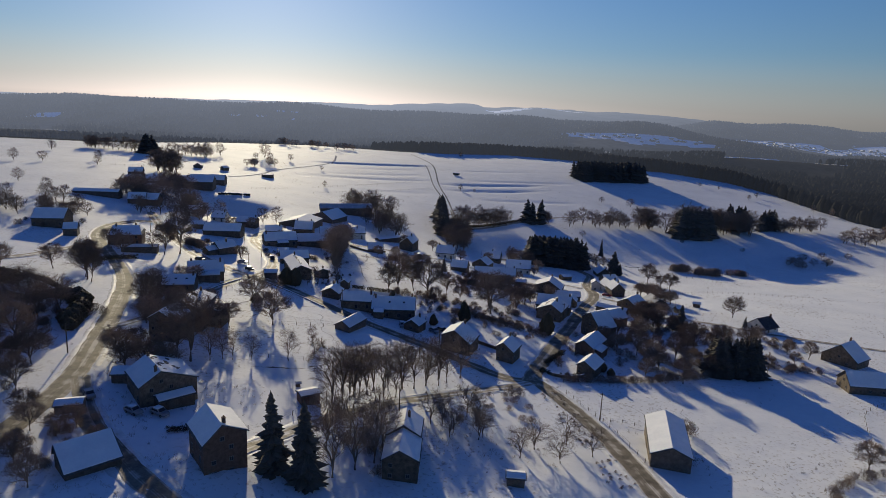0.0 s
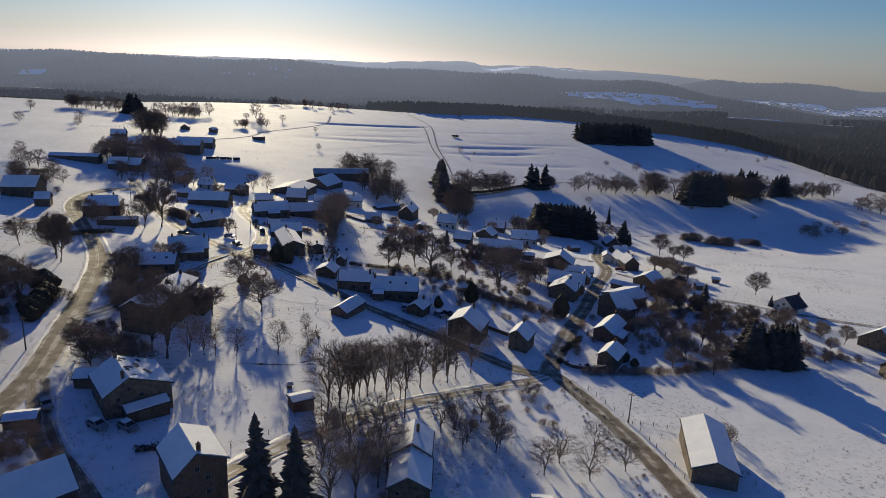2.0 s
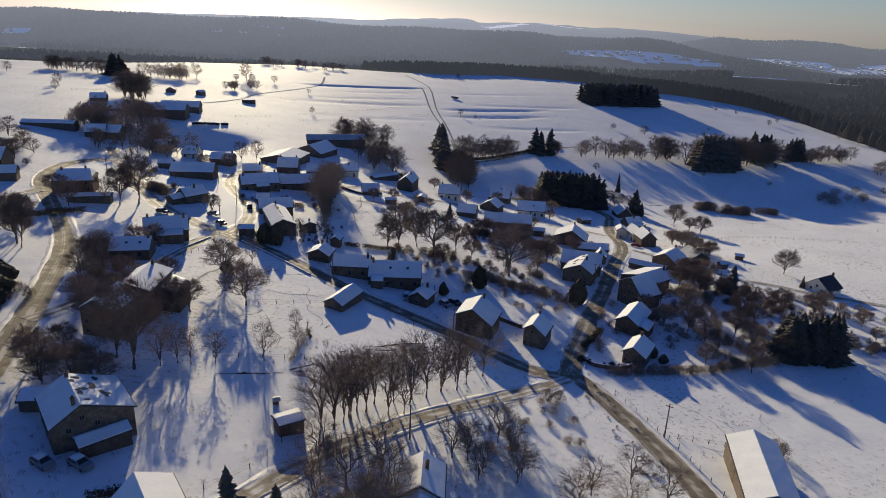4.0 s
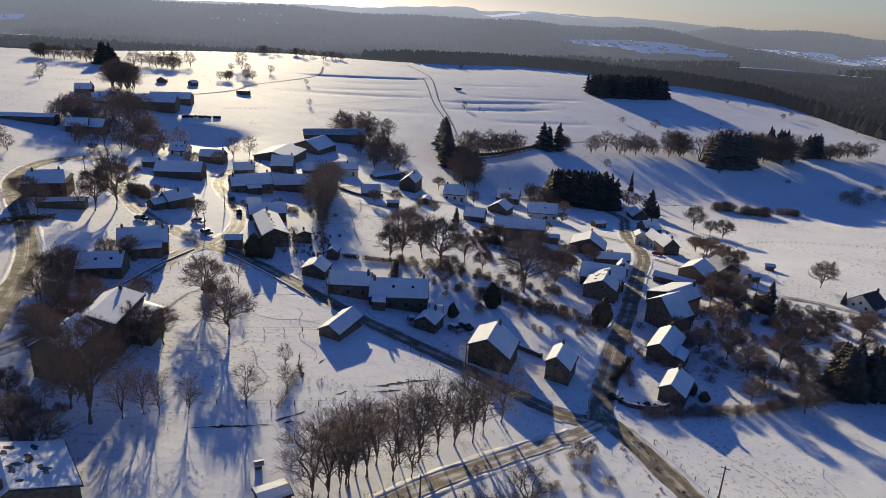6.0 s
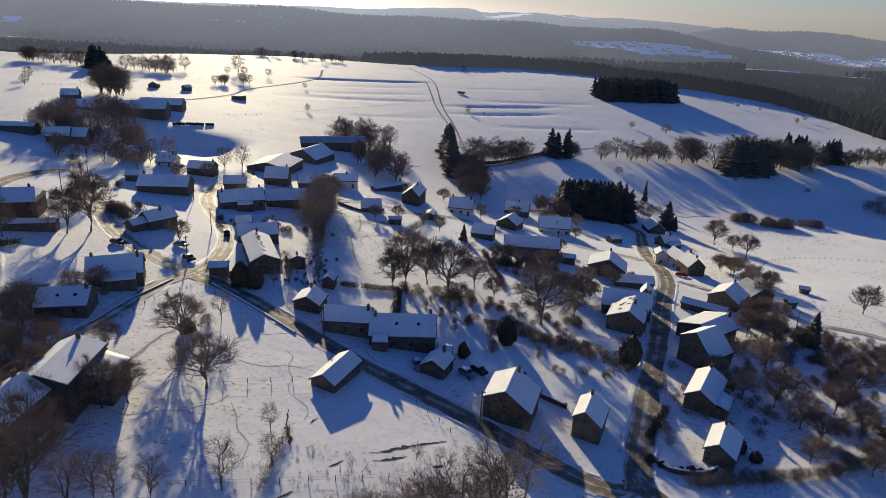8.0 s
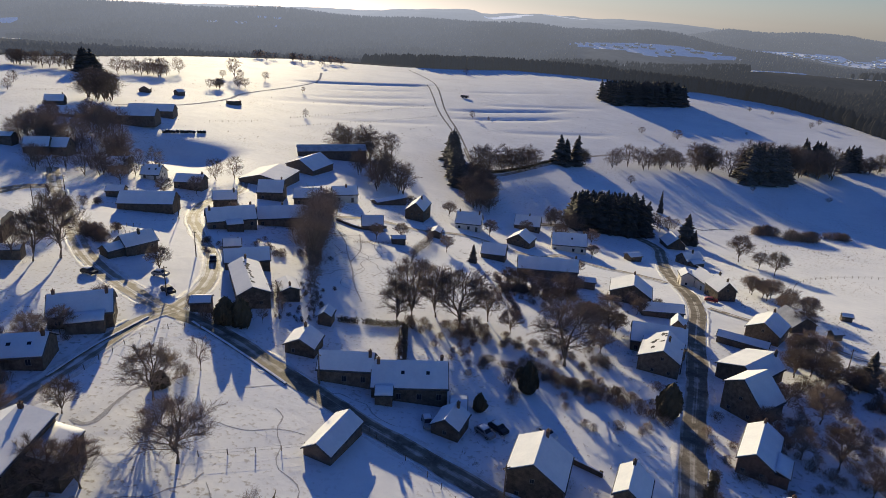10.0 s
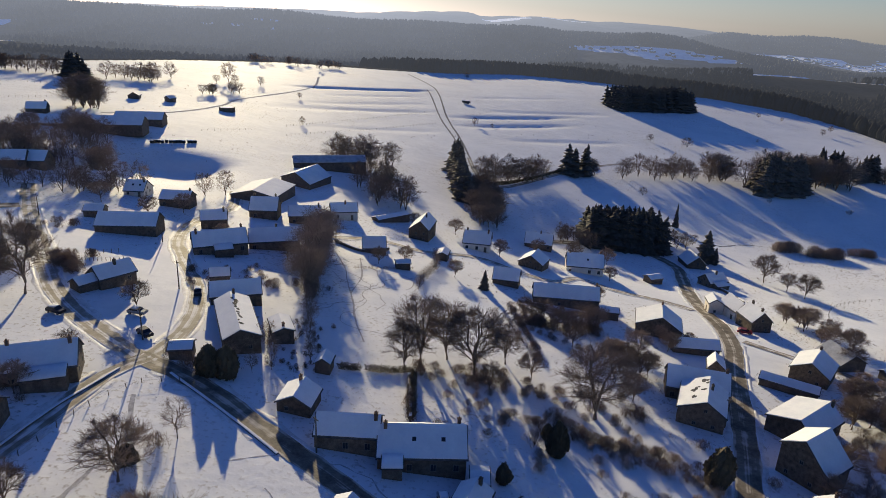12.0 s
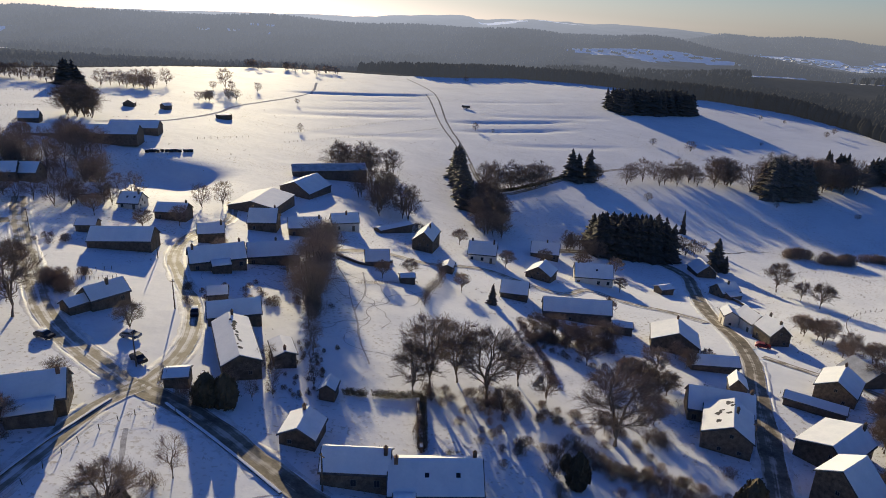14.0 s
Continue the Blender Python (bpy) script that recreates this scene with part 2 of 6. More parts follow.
def ground_z(x, y):
    x, y = np.asarray(x, float), np.asarray(y, float)
    xc, yc = np.clip(x, -520, 480), np.clip(y, -300, 1000)
    z = BASE[0] + BASE[1] * xc / 100 + BASE[2] * yc / 100
    k = 0
    for cx in (-90, -30, 30, 90):
        for cy in (90, 170, 250, 330):
            z = z + NEAR_RISES[k] * np.exp(-((x - cx) ** 2 + (y - cy) ** 2) / (2 * 75.0 ** 2))
            k += 1
    for cx, cy, h in WIDE_RISES:
        z = z + h * np.exp(-((xc - cx) ** 2 + (yc - cy) ** 2) / (2 * 150.0 ** 2))
    # the hollow round (248, 398) is there to lengthen the tree shadows
    z = z + banks(x, y) + 1.7 * np.exp(-((x + 27.5) ** 2 + (y - 47.5) ** 2) / (2 * 7.5 ** 2)) - 7.0 * np.exp(-((x - 248) / 85.0) ** 2 - ((y - 398) / 60.0) ** 2)
    z = z - 7.0 * np.exp(-((x + 127) / 24.0) ** 4) * np.exp(-((y - 366) / np.where(y > 366, 13.0, 34.0)) ** 2)      # the bank below the cow sheds, cut deep enough to lie in its own shade
    past = y - crest(x)
    z = z - 34 * step(0, 330, past)
    near_ridge = np.interp(x, RIDGE_X, RIDGE_Z)
    far_ridge = np.interp(x, HILL_X, HILL_Z)
    far = np.where(y < 2100, -30 + (near_ridge + 30) * np.exp(-((y - 2100) / 330.0) ** 2), -5 + (near_ridge + 5) * np.exp(-((y - 2100) / 330.0) ** 2))
    far = far + (far_ridge + 5) * step(2900, 3600, y) + (np.interp(x, MID_X, MID_Z) + 5) * np.exp(-((y - 2800) / 240.0) ** 2) + (4 * np.sin(x / 95.0 + y / 160.0) + 3 * np.sin(x / 61.0 - y / 90.0 + 1.3)) * step(1100, 1700, y)
    far = far + 22 * np.exp(-((x - 740) / 240) ** 2 - ((y - 1430) / 90) ** 2) + 12 * np.exp(-((x + 950) / 300) ** 2 - ((y - 1400) / 120) ** 2)
    blend = step(1000, 1600, y) * step(-50, 300, past)
    return z * (1 - blend) + far * blend


def tz(x, y):
    return float(ground_z(x, y))


def clearing(x, y):
    """Snowy fields and village meadows between the far woods."""
    c = 0.0 * x
    for cx, cy, rx, ry, turn in ((560, 1850, 235, 62, -0.03), (1270, 2330, 230, 110, -0.02), (1700, 2300, 320, 110, 0), (805, 1575, 130, 62, -0.22), (880, 1455, 60, 30, -0.2), (-950, 1480, 110, 40, 0.1),
                                 (-1075, 1800, 60, 26, 0), (-615, 1905, 26, 12, 0), (-534, 1900, 10, 8, 0), (-470, 1960, 34, 14, 0), (-424, 1880, 12, 9, 0), (-283, 1870, 10, 8, 0), (330, 3480, 110, 60, 0), (600, 3520, 110, 26, 0),
                                 (1500, 2720, 40, 14, 0), (430, 1560, 60, 14, -0.2)):
        u = (x - cx) * math.cos(turn) + (y - cy) * math.sin(turn)
        v = (y - cy) * math.cos(turn) - (x - cx) * math.sin(turn)
        c = np.maximum(c, 1.4 - np.hypot(u / rx, v / ry))
    return c


def mesh_object(name, verts, faces, mats, index=None, smooth=False):
    me = bpy.data.meshes.new(name)
    me.from_pydata(verts, [], faces)
    for m in mats if isinstance(mats, (list, tuple)) else [mats]:
        me.materials.append(m)
    if index is not None:
        me.polygons.foreach_set("material_index", index)
    if smooth:
        me.polygons.foreach_set("use_smooth", [True] * len(me.polygons))
    me.update()
    return me


def build_ground(name, label, ys, kind_of, mats):
    xs = np.concatenate([-np.geomspace(5200, 470, 34)[:-1], np.arange(-470, 471, 5.0 if len(ys) > 150 else 20.0), np.geomspace(470, 5200, 34)[1:]])
    gx, gy = np.meshgrid(xs, ys)
    gz = ground_z(gx, gy)
    verts = np.stack([gx, gy, gz], -1).reshape(-1, 3).tolist()
    nx, ny = len(xs), len(ys)
    mx, my = (gx[:-1, :-1] + gx[1:, 1:]) / 2, (gy[:-1, :-1] + gy[1:, 1:]) / 2
    faces = [(j * nx + i, j * nx + i + 1, (j + 1) * nx + i + 1, (j + 1) * nx + i) for j in range(ny - 1) for i in range(nx - 1)]
    index = kind_of(mx, my).astype(int).reshape(-1).tolist()
    ob = new(name, mesh_object(name, verts, faces, mats, index, True))
    tagged(ob, label, name.split("_")[0], kind="structure")


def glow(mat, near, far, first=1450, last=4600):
    """Haze put into a far material as faint emission: more of it the farther it lies and the nearer to the sun."""
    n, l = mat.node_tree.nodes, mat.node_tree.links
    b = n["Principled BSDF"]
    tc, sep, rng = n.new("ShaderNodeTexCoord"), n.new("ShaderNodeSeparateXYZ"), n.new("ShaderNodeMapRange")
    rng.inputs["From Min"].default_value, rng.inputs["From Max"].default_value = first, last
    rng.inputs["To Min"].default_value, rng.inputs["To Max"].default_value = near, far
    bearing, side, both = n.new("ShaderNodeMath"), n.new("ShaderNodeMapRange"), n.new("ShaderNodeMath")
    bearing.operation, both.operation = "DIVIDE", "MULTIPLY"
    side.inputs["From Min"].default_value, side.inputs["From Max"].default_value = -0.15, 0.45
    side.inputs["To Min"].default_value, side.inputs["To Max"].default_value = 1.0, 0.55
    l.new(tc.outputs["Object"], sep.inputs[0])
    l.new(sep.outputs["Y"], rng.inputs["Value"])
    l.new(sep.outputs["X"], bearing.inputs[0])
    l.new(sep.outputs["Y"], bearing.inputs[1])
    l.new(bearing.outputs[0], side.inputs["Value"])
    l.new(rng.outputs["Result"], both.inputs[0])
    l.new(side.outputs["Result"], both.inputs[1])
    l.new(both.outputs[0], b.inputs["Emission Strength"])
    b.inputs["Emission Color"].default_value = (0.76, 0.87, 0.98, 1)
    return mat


# far snow and woods emit faintly to stand for haze
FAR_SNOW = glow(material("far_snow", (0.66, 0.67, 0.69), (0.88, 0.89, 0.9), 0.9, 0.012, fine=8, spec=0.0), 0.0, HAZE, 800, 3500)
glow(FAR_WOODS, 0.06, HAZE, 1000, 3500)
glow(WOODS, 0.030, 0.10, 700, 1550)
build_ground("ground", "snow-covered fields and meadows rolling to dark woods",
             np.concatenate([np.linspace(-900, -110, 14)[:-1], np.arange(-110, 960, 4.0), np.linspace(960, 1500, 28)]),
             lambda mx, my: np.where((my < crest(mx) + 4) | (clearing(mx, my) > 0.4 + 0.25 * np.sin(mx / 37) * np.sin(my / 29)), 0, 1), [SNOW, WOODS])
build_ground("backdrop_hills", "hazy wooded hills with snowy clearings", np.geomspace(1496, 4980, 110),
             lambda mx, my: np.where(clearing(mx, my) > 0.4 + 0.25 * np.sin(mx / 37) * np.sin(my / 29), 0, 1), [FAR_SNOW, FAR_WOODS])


# ---- helpers for things ----
def part(name, bm, mat, parent, label="", smooth=False):
    me = bpy.data.meshes.new(name)
    bmesh.ops.recalc_face_normals(bm, faces=bm.faces)
    bm.to_mesh(me)
    bm.free()
    me.materials.append(mat)
    if smooth:
        me.polygons.foreach_set("use_smooth", [True] * len(me.polygons))
    return piece(name, me, parent, label)


def piece(name, me, parent, label="", m=None):
    ob = new(name, me)
    ob.parent = parent
    if m is not None:
        ob.matrix_local = m
    return tagged(ob, label) if label else ob


def root(name, m, label, category, group="", kind=""):
    ob = new(name)
    ob.empty_display_size = 0.5
    ob.matrix_world = m
    return tagged(ob, label, category, group, kind)


def box(bm, x0, x1, y0, y1, z0, z1, bevel=0.0):
    r = bmesh.ops.create_cube(bm, size=1, matrix=Matrix.LocRotScale(((x0 + x1) / 2, (y0 + y1) / 2, (z0 + z1) / 2), None, (x1 - x0, y1 - y0, z1 - z0)))
    if bevel:
        edges = list({e for v in r["verts"] for e in v.link_edges})
        bmesh.ops.bevel(bm, geom=edges, offset=bevel, segments=1, affect="EDGES")


def prism(bm, section, x0, x1):
    """A solid with the given (y, z) outline from x0 to x1."""
    a = [bm.verts.new((x0, y, z)) for y, z in section]
    b = [bm.verts.new((x1, y, z)) for y, z in section]
    n = len(section)
    bm.faces.new(a)
    bm.faces.new(b[::-1])
    for i in range(n):
        bm.faces.new((a[i], b[i], b[(i + 1) % n], a[(i + 1) % n]))


def sheet(bm, p00, p10, p11, p01, below, above, nu=1, nv=1, rough=0.0, seed=0):
    """A slab over the four-cornered surface, from below to above it; rough: uneven top and rim."""
    rng = random.Random(seed)
    top, bot = {}, {}
    for j in range(nv + 1):
        for i in range(nu + 1):
            u, v = i / nu, j / nv
            p = (Vector(p00) * (1 - u) + Vector(p10) * u) * (1 - v) + (Vector(p01) * (1 - u) + Vector(p11) * u) * v
            rim = i in (0, nu) or j in (0, nv)
            dz = rng.uniform(-rough, rough) * (0.5 if rim else 1.0)
            if rim and rough:
                p = p + Vector((rng.uniform(-rough, rough), rng.uniform(-rough, rough), 0)) * 0.8
            top[i, j] = bm.verts.new(p + Vector((0, 0, above + dz)))
            bot[i, j] = bm.verts.new(p + Vector((0, 0, below)))
    for j in range(nv):
        for i in range(nu):
            bm.faces.new((top[i, j], top[i + 1, j], top[i + 1, j + 1], top[i, j + 1]))
            bm.faces.new((bot[i, j + 1], bot[i + 1, j + 1], bot[i + 1, j], bot[i, j]))
    ring = [(i, 0) for i in range(nu)] + [(nu, j) for j in range(nv)] + [(i, nv) for i in range(nu, 0, -1)] + [(0, j) for j in range(nv, 0, -1)]
    for k in range(len(ring)):
        a, b = ring[k], ring[(k + 1) % len(ring)]
        bm.faces.new((bot[a], bot[b], top[b], top[a]))


def cells(bm, xs, zs, filled, y0, y1):
    """One connected solid from the filled cells of a grid in x and z, from y0 to y1."""
    v = {}

    def at(i, j, y):
        if (i, j, y) not in v:
            v[i, j, y] = bm.verts.new((xs[i], y, zs[j]))
        return v[i, j, y]

    for i, j in filled:
        for y in (y0, y1):
            bm.faces.new((at(i, j, y), at(i + 1, j, y), at(i + 1, j + 1, y), at(i, j + 1, y)))
        for di, dj, p, q in ((-1, 0, (0, 0), (0, 1)), (1, 0, (1, 0), (1, 1)), (0, -1, (0, 0), (1, 0)), (0, 1, (0, 1), (1, 1))):
            if (i + di, j + dj) not in filled:
                bm.faces.new((at(i + p[0], j + p[1], y0), at(i + q[0], j + q[1], y0), at(i + q[0], j + q[1], y1), at(i + p[0], j + p[1], y1)))


def baked(name, bm, mat):
    bmesh.ops.recalc_face_normals(bm, faces=bm.faces)
    me = bpy.data.meshes.new(name)
    bm.to_mesh(me)
    bm.free()
    me.materials.append(mat)
    return me


def window_meshes(w, h):
    bm = bmesh.new()
    cells(bm, (-w / 2, -w / 2 + 0.09, -0.03, 0.03, w / 2 - 0.09, w / 2), (0, 0.1, h - 0.1, h), {(i, j) for i in range(5) for j in range(3)} - {(1, 1), (3, 1)}, -0.06, 0.04)
    frame_me = baked("window", bm, FRAME)
    bm = bmesh.new()
    box(bm, -w / 2 + 0.085, w / 2 - 0.085, -0.02, 0.03, 0.095, h - 0.095)
    return frame_me, baked("pane", bm, GLASS)


WINDOW = window_meshes(1.0, 1.35)
SMALL_WINDOW = window_meshes(0.8, 0.9)


def door_mesh(w, h):
    """A boarded door with grooves between its planks."""
    bm = bmesh.new()
    n = max(3, int(w / 0.35))
    rim = []
    for i in range(n):
        x0, x1 = -w / 2 + i * w / n, -w / 2 + (i + 1) * w / n
        rim += [(x0 + 0.02, -0.06), (x1 - 0.02, -0.06), (x1, -0.035)]
    rim = rim[:-1] + [(w / 2, 0.03), (-w / 2, 0.03)]
    low = [bm.verts.new((x, y, 0.02)) for x, y in rim]
    top = [bm.verts.new((x, y, h)) for x, y in rim]
    bm.faces.new(low)
    bm.faces.new(top[::-1])
    for i in range(len(rim)):
        j = (i + 1) % len(rim)
        bm.faces.new((low[i], low[j], top[j], top[i]))
    return baked("door", bm, WOOD)


DOOR, BARN_DOOR = door_mesh(1.0, 2.05), door_mesh(3.0, 3.0)


def house(name, label, x, y, ang, length, half, wall, rise, mat=None, windows=True, chimneys=1, hip=0.0, bare=(), lean=None, seed=0, barn=False, skylights=0, floor=None, left_half=None, melt=None, left_lift=0.0):
    """A building with its ridge along its own x axis. half: eaves from the ridge; hip: how far the ends slope in;
    bare: sides (-1, 1) whose slope has shed its snow; melt: (side, count, from, to) of thawed patches; lean: (side, x0, x1, depth, height) of a lean-to;
    left_lift: how much higher the eaves on its +y side lie."""
    rng = random.Random(seed * 7 + int(abs(x * 13 + y)))
    mat = mat or STONE
    z0 = tz(x, y) if floor is None else floor
    r = root(name, pose(x, y, z0, 0, 0, ang), label, "barn" if barn else "house", "village buildings")
    hl, rz = length / 2, wall + rise
    lh = left_half or half                        # the eaves on the other side (+y of its own axes)
    bm = bmesh.new()
    iw, il = 0.4, 0.3
    slope = rise / half
    lift = -0.2
    if hip:
        box(bm, -hl + il, hl - il, -half + iw, lh - iw, -3, wall + 0.15)
    else:
        prism(bm, [(-half + iw, -3), (-half + iw, wall + slope * iw + lift), (0, rz + lift), (lh - iw, wall + left_lift + (rise - left_lift) / lh * iw + lift), (lh - iw, -3)], -hl + il, hl - il)
    part("wall", bm, mat, r)
    for side in (-1, 1):
        w = half if side < 0 else lh
        ez = wall + (left_lift if side > 0 else 0)
        tilt = (rz - ez) / w
        a, b = (-hl, side * w, ez), (hl, side * w, ez)
        c, d = (hl - hip, 0, rz), (-hl + hip, 0, rz)
        bm = bmesh.new()
        sheet(bm, a, b, c, d, -0.2, 0)
        slab = part("roof_slope", bm, SLATE if mat is not CLAD or side not in bare else SHEET, r)
        if side in bare:
            continue
        bm = bmesh.new()
        e = 0.16
        sheet(bm, (a[0] + e, a[1] - side * e, a[2] + tilt * e), (b[0] - e, b[1] - side * e, b[2] + tilt * e), (c[0] - e, c[1], c[2]), (d[0] + e, d[1], d[2]),
              0.005, 0.15, max(4, int(length / 1.6)), 4, 0.014, rng.random())
        part("roof_snow", bm, ROOF_SNOW, slab, "uneven snow cover on the slope")
    if hip:
        for s in (-1, 1):
            bm = bmesh.new()
            sheet(bm, (s * hl, -half, wall), (s * hl, lh, wall), (s * (hl - hip), 0.02, rz), (s * (hl - hip), -0.02, rz), -0.2, 0)
            slab = part("hip_slope", bm, SLATE, r)
            bm = bmesh.new()
            sheet(bm, (s * (hl - 0.16), -half + 0.2, wall + 0.1), (s * (hl - 0.16), lh - 0.2, wall + 0.1), (s * (hl - hip), 0.1, rz), (s * (hl - hip), -0.1, rz), 0.005, 0.15, 5, 4, 0.014, rng.random())
            part("roof_snow", bm, ROOF_SNOW, slab, "uneven snow cover on the slope")
    for k in range(chimneys):
        cx = (-hl + 1.4 + hip) if k == 0 and chimneys > 1 else hl - hip - rng.choice((1.0, 1.2, hl * 0.9))
        if k == 1:
            cx = hl - 1.4 - hip
        cy = rng.choice((-0.7, 0.0, 0.6))
        bm = bmesh.new()
        box(bm, cx - 0.3, cx + 0.3, cy - 0.26, cy + 0.26, rz - 1.3, rz + 0.75)
        box(bm, cx - 0.36, cx + 0.36, cy - 0.32, cy + 0.32, rz + 0.75, rz + 0.86)
        stack = part("chimney", bm, BRICK if rng.random() < 0.6 else STONE, r)
        bm = bmesh.new()
        bmesh.ops.create_cone(bm, segments=10, radius1=0.15, radius2=0.12, depth=0.35, cap_ends=True, matrix=Matrix.Translation((cx, cy, rz + 1.03)))
        part("chimney_pot", bm, BRICK, stack)
    if melt:
        side, count, t0, t1 = melt
        w = half if side < 0 else lh
        for k in range(count):
            u, v = rng.uniform(-0.8, 0.8) * hl, rng.uniform(t0, t1)
            du, dv = rng.uniform(0.25, 0.8), rng.uniform(0.045, 0.11)
            at = lambda uu, vv: (uu, side * w * vv, rz - (rise - (left_lift if side > 0 else 0)) * vv)
            bm = bmesh.new()
            rim = [(u + du * rng.uniform(0.55, 1.25) * math.cos(w0 * math.tau / 11), v + dv * rng.uniform(0.5, 1.3) * math.sin(w0 * math.tau / 11)) for w0 in range(11)]
            low = [bm.verts.new(Vector(at(*q)) + Vector((0, 0, 0.08))) for q in rim]
            top = [bm.verts.new(Vector(at(*q)) + Vector((0, 0, 0.185))) for q in rim]
            bm.faces.new(top)
            bm.faces.new(low[::-1])
            for q in range(11):
                bm.faces.new((low[q], low[(q + 1) % 11], top[(q + 1) % 11], top[q]))
            part("bare_patch", bm, SLATE, r, "thawed patch of bare slate")
    for k in range(skylights):
        sx, t = -hl * 0.5 + (k + 0.5) * length * 0.8 / max(1, skylights) * 0.8, 0.45
        bm = bmesh.new()
        py, pz = -half * t, wall + rise * (1 - t)
        sheet(bm, (sx - 0.34, py - 0.3, pz - 0.3 * slope), (sx + 0.34, py - 0.3, pz - 0.3 * slope), (sx + 0.34, py + 0.3, pz + 0.3 * slope), (sx - 0.34, py + 0.3, pz + 0.3 * slope), 0, 0.2)
        part("skylight", bm, GLASS, r, "dark roof window free of snow")
    if windows:
        storeys = [0.85] + ([3.0] if wall >= 4.3 else []) + ([5.3] if wall >= 6.8 else [])
        for zc in storeys:
            for side in (-1, 1):
                n = max(1, int((length - 2) / 2.9))
                door_at = rng.randrange(n) if zc < 1 else -1
                if barn and wall < 3.1:
                    door_at = -1
                for i in range(n):
                    wx = -hl + length * (i + 0.5) / n + rng.uniform(-0.3, 0.3)
                    wy = side * ((half if side < 0 else lh) - iw)
                    turn = 0 if side < 0 else 180
                    if i == door_at:
                        piece("door", DOOR if not barn else BARN_DOOR, r, "", pose(wx, wy, 0.02, 0, 0, turn))
                        continue
                    if rng.random() < 0.12 or (barn and rng.random() < 0.6):
                        continue
                    f = piece("window", (SMALL_WINDOW if barn else WINDOW)[0], r, "", pose(wx, wy, zc, 0, 0, turn))
                    piece("pane", (SMALL_WINDOW if barn else WINDOW)[1], f)
            for s in (-1, 1):
                for wy in ((-half * 0.42, half * 0.42) if half > 3 else (0.0,)):
                    if rng.random() < 0.25 or hip and zc > 4:
                        continue
                    f = piece("window", SMALL_WINDOW[0], r, "", pose(s * (hl - il), wy, zc, 0, 0, 90 * s))
                    piece("pane", SMALL_WINDOW[1], f)
        if not hip and rise > 2.6:
            for s in (-1, 1):
                f = piece("window", SMALL_WINDOW[0], r, "", pose(s * (hl - il), 0, wall + 0.2, 0, 0, 90 * s))
                piece("pane", SMALL_WINDOW[1], f)
    elif barn:
        k = min(1.0, wall * 0.82 / 3.0)
        piece("door", BARN_DOOR, r, "", pose(rng.uniform(-hl * 0.4, hl * 0.4), -half + iw, 0.02) @ Matrix.Diagonal((k, 1, k, 1)))
    if lean:
        side, x0, x1, depth, height = lean
        w = half if side < 0 else lh
        y_in, y_out = side * (w - iw), side * (w + depth)
        bm = bmesh.new()
        box(bm, x0, x1, min(y_in, y_out - side * 0.25), max(y_in, y_out - side * 0.25), -3, height - 0.15)
        low = part("lean_to", bm, mat, r)
        bm = bmesh.new()
        sheet(bm, (x0 - 0.2, y_out, height - 0.1), (x1 + 0.2, y_out, height - 0.1), (x1 + 0.2, y_in, height + depth * 0.35), (x0 - 0.2, y_in, height + depth * 0.35), -0.12, 0)
        part("lean_to_roof", bm, SLATE, low)
        bm = bmesh.new()
        sheet(bm, (x0 - 0.1, y_out - side * 0.1, height - 0.06), (x1 + 0.1, y_out - side * 0.1, height - 0.06), (x1 + 0.1, y_in, height + depth * 0.35), (x0 - 0.1, y_in, height + depth * 0.35), 0.005, 0.22, 6, 3, 0.04, seed)
        part("lean_to_snow", bm, ROOF_SNOW, low, "", True)
    return r

# ---- houses ----
house("house", "pale plastered house with roof windows under thin snow", -114.6, 307.1, -1.2, 7.9, 4, 2.2, 3.4, PLASTER, skylights=2, left_half=5)
house("house", "stone house with a steep snowy roof by the lane", -96.9, 298.7, -1.5, 11.1, 4, 3.1, 2.5, STONE)
house("barn", "long low stone barn with a snowy roof", -97.7, 261.7, 4.6, 18.2, 4.7, 2.9, 3.2, STONE, barn=True, windows=False, chimneys=0)
house("house", "stone house with a lower wing on the meadow", -83.1, 218.1, 51, 9.5, 3.4, 2.8, 2.7, STONE, left_half=3.8)
house("barn", "low stone annex with a snowy roof", -87.2, 212.6, 56, 5.2, 2.4, 2, 1.5, STONE, barn=True, windows=False, chimneys=0)
house("house", "wide stone house with a lean-to beside the junction", -75, 173.4, 20, 12.6, 4.6, 3, 3.4, STONE, chimneys=2, lean=(-1, -2.5, 4.5, 2.6, 2.7), left_half=4.1)
house("house", "modern bungalow with roof windows and snowy roof", -77.2, 155.5, 11.6, 10.6, 5.1, 2.6, 2.4, STONE, skylights=2, chimneys=1, left_half=3.8)
house("barn", "long old stone barn with a sagging snowy roof", -61, 122.7, 91, 13.9, 5.1, 6.6, 1.6, STONE, barn=True, chimneys=1, lean=(-1, -1.0, 6.5, 3.6, 4.0), left_half=3.4)
house("house", "dark stone farmhouse behind big bare trees", -62.8, 111, 86, 10.2, 4.4, 5.39, 2.82, STONE, left_half=3.4, left_lift=0.73)
house("house", "large hipped farmhouse beside the bend in the road", -124, 217.5, 17, 13.5, 6.4, 4.6, 3, BRICK, hip=1.6, chimneys=2, left_half=6)
house("house", "stone farmhouse with a broad sunlit snowy roof", -51.3, 75.1, -52, 11.4, 4.7, 4.4, 2.9, STONE, chimneys=2, melt=(1, 14, 0.03, 0.6), left_half=7.7)
house("barn", "low lean-to along the farmhouse gable", -45.6, 71.4, 43, 8, 2, 2.4, 0.78, STONE, windows=False, barn=True, chimneys=0)
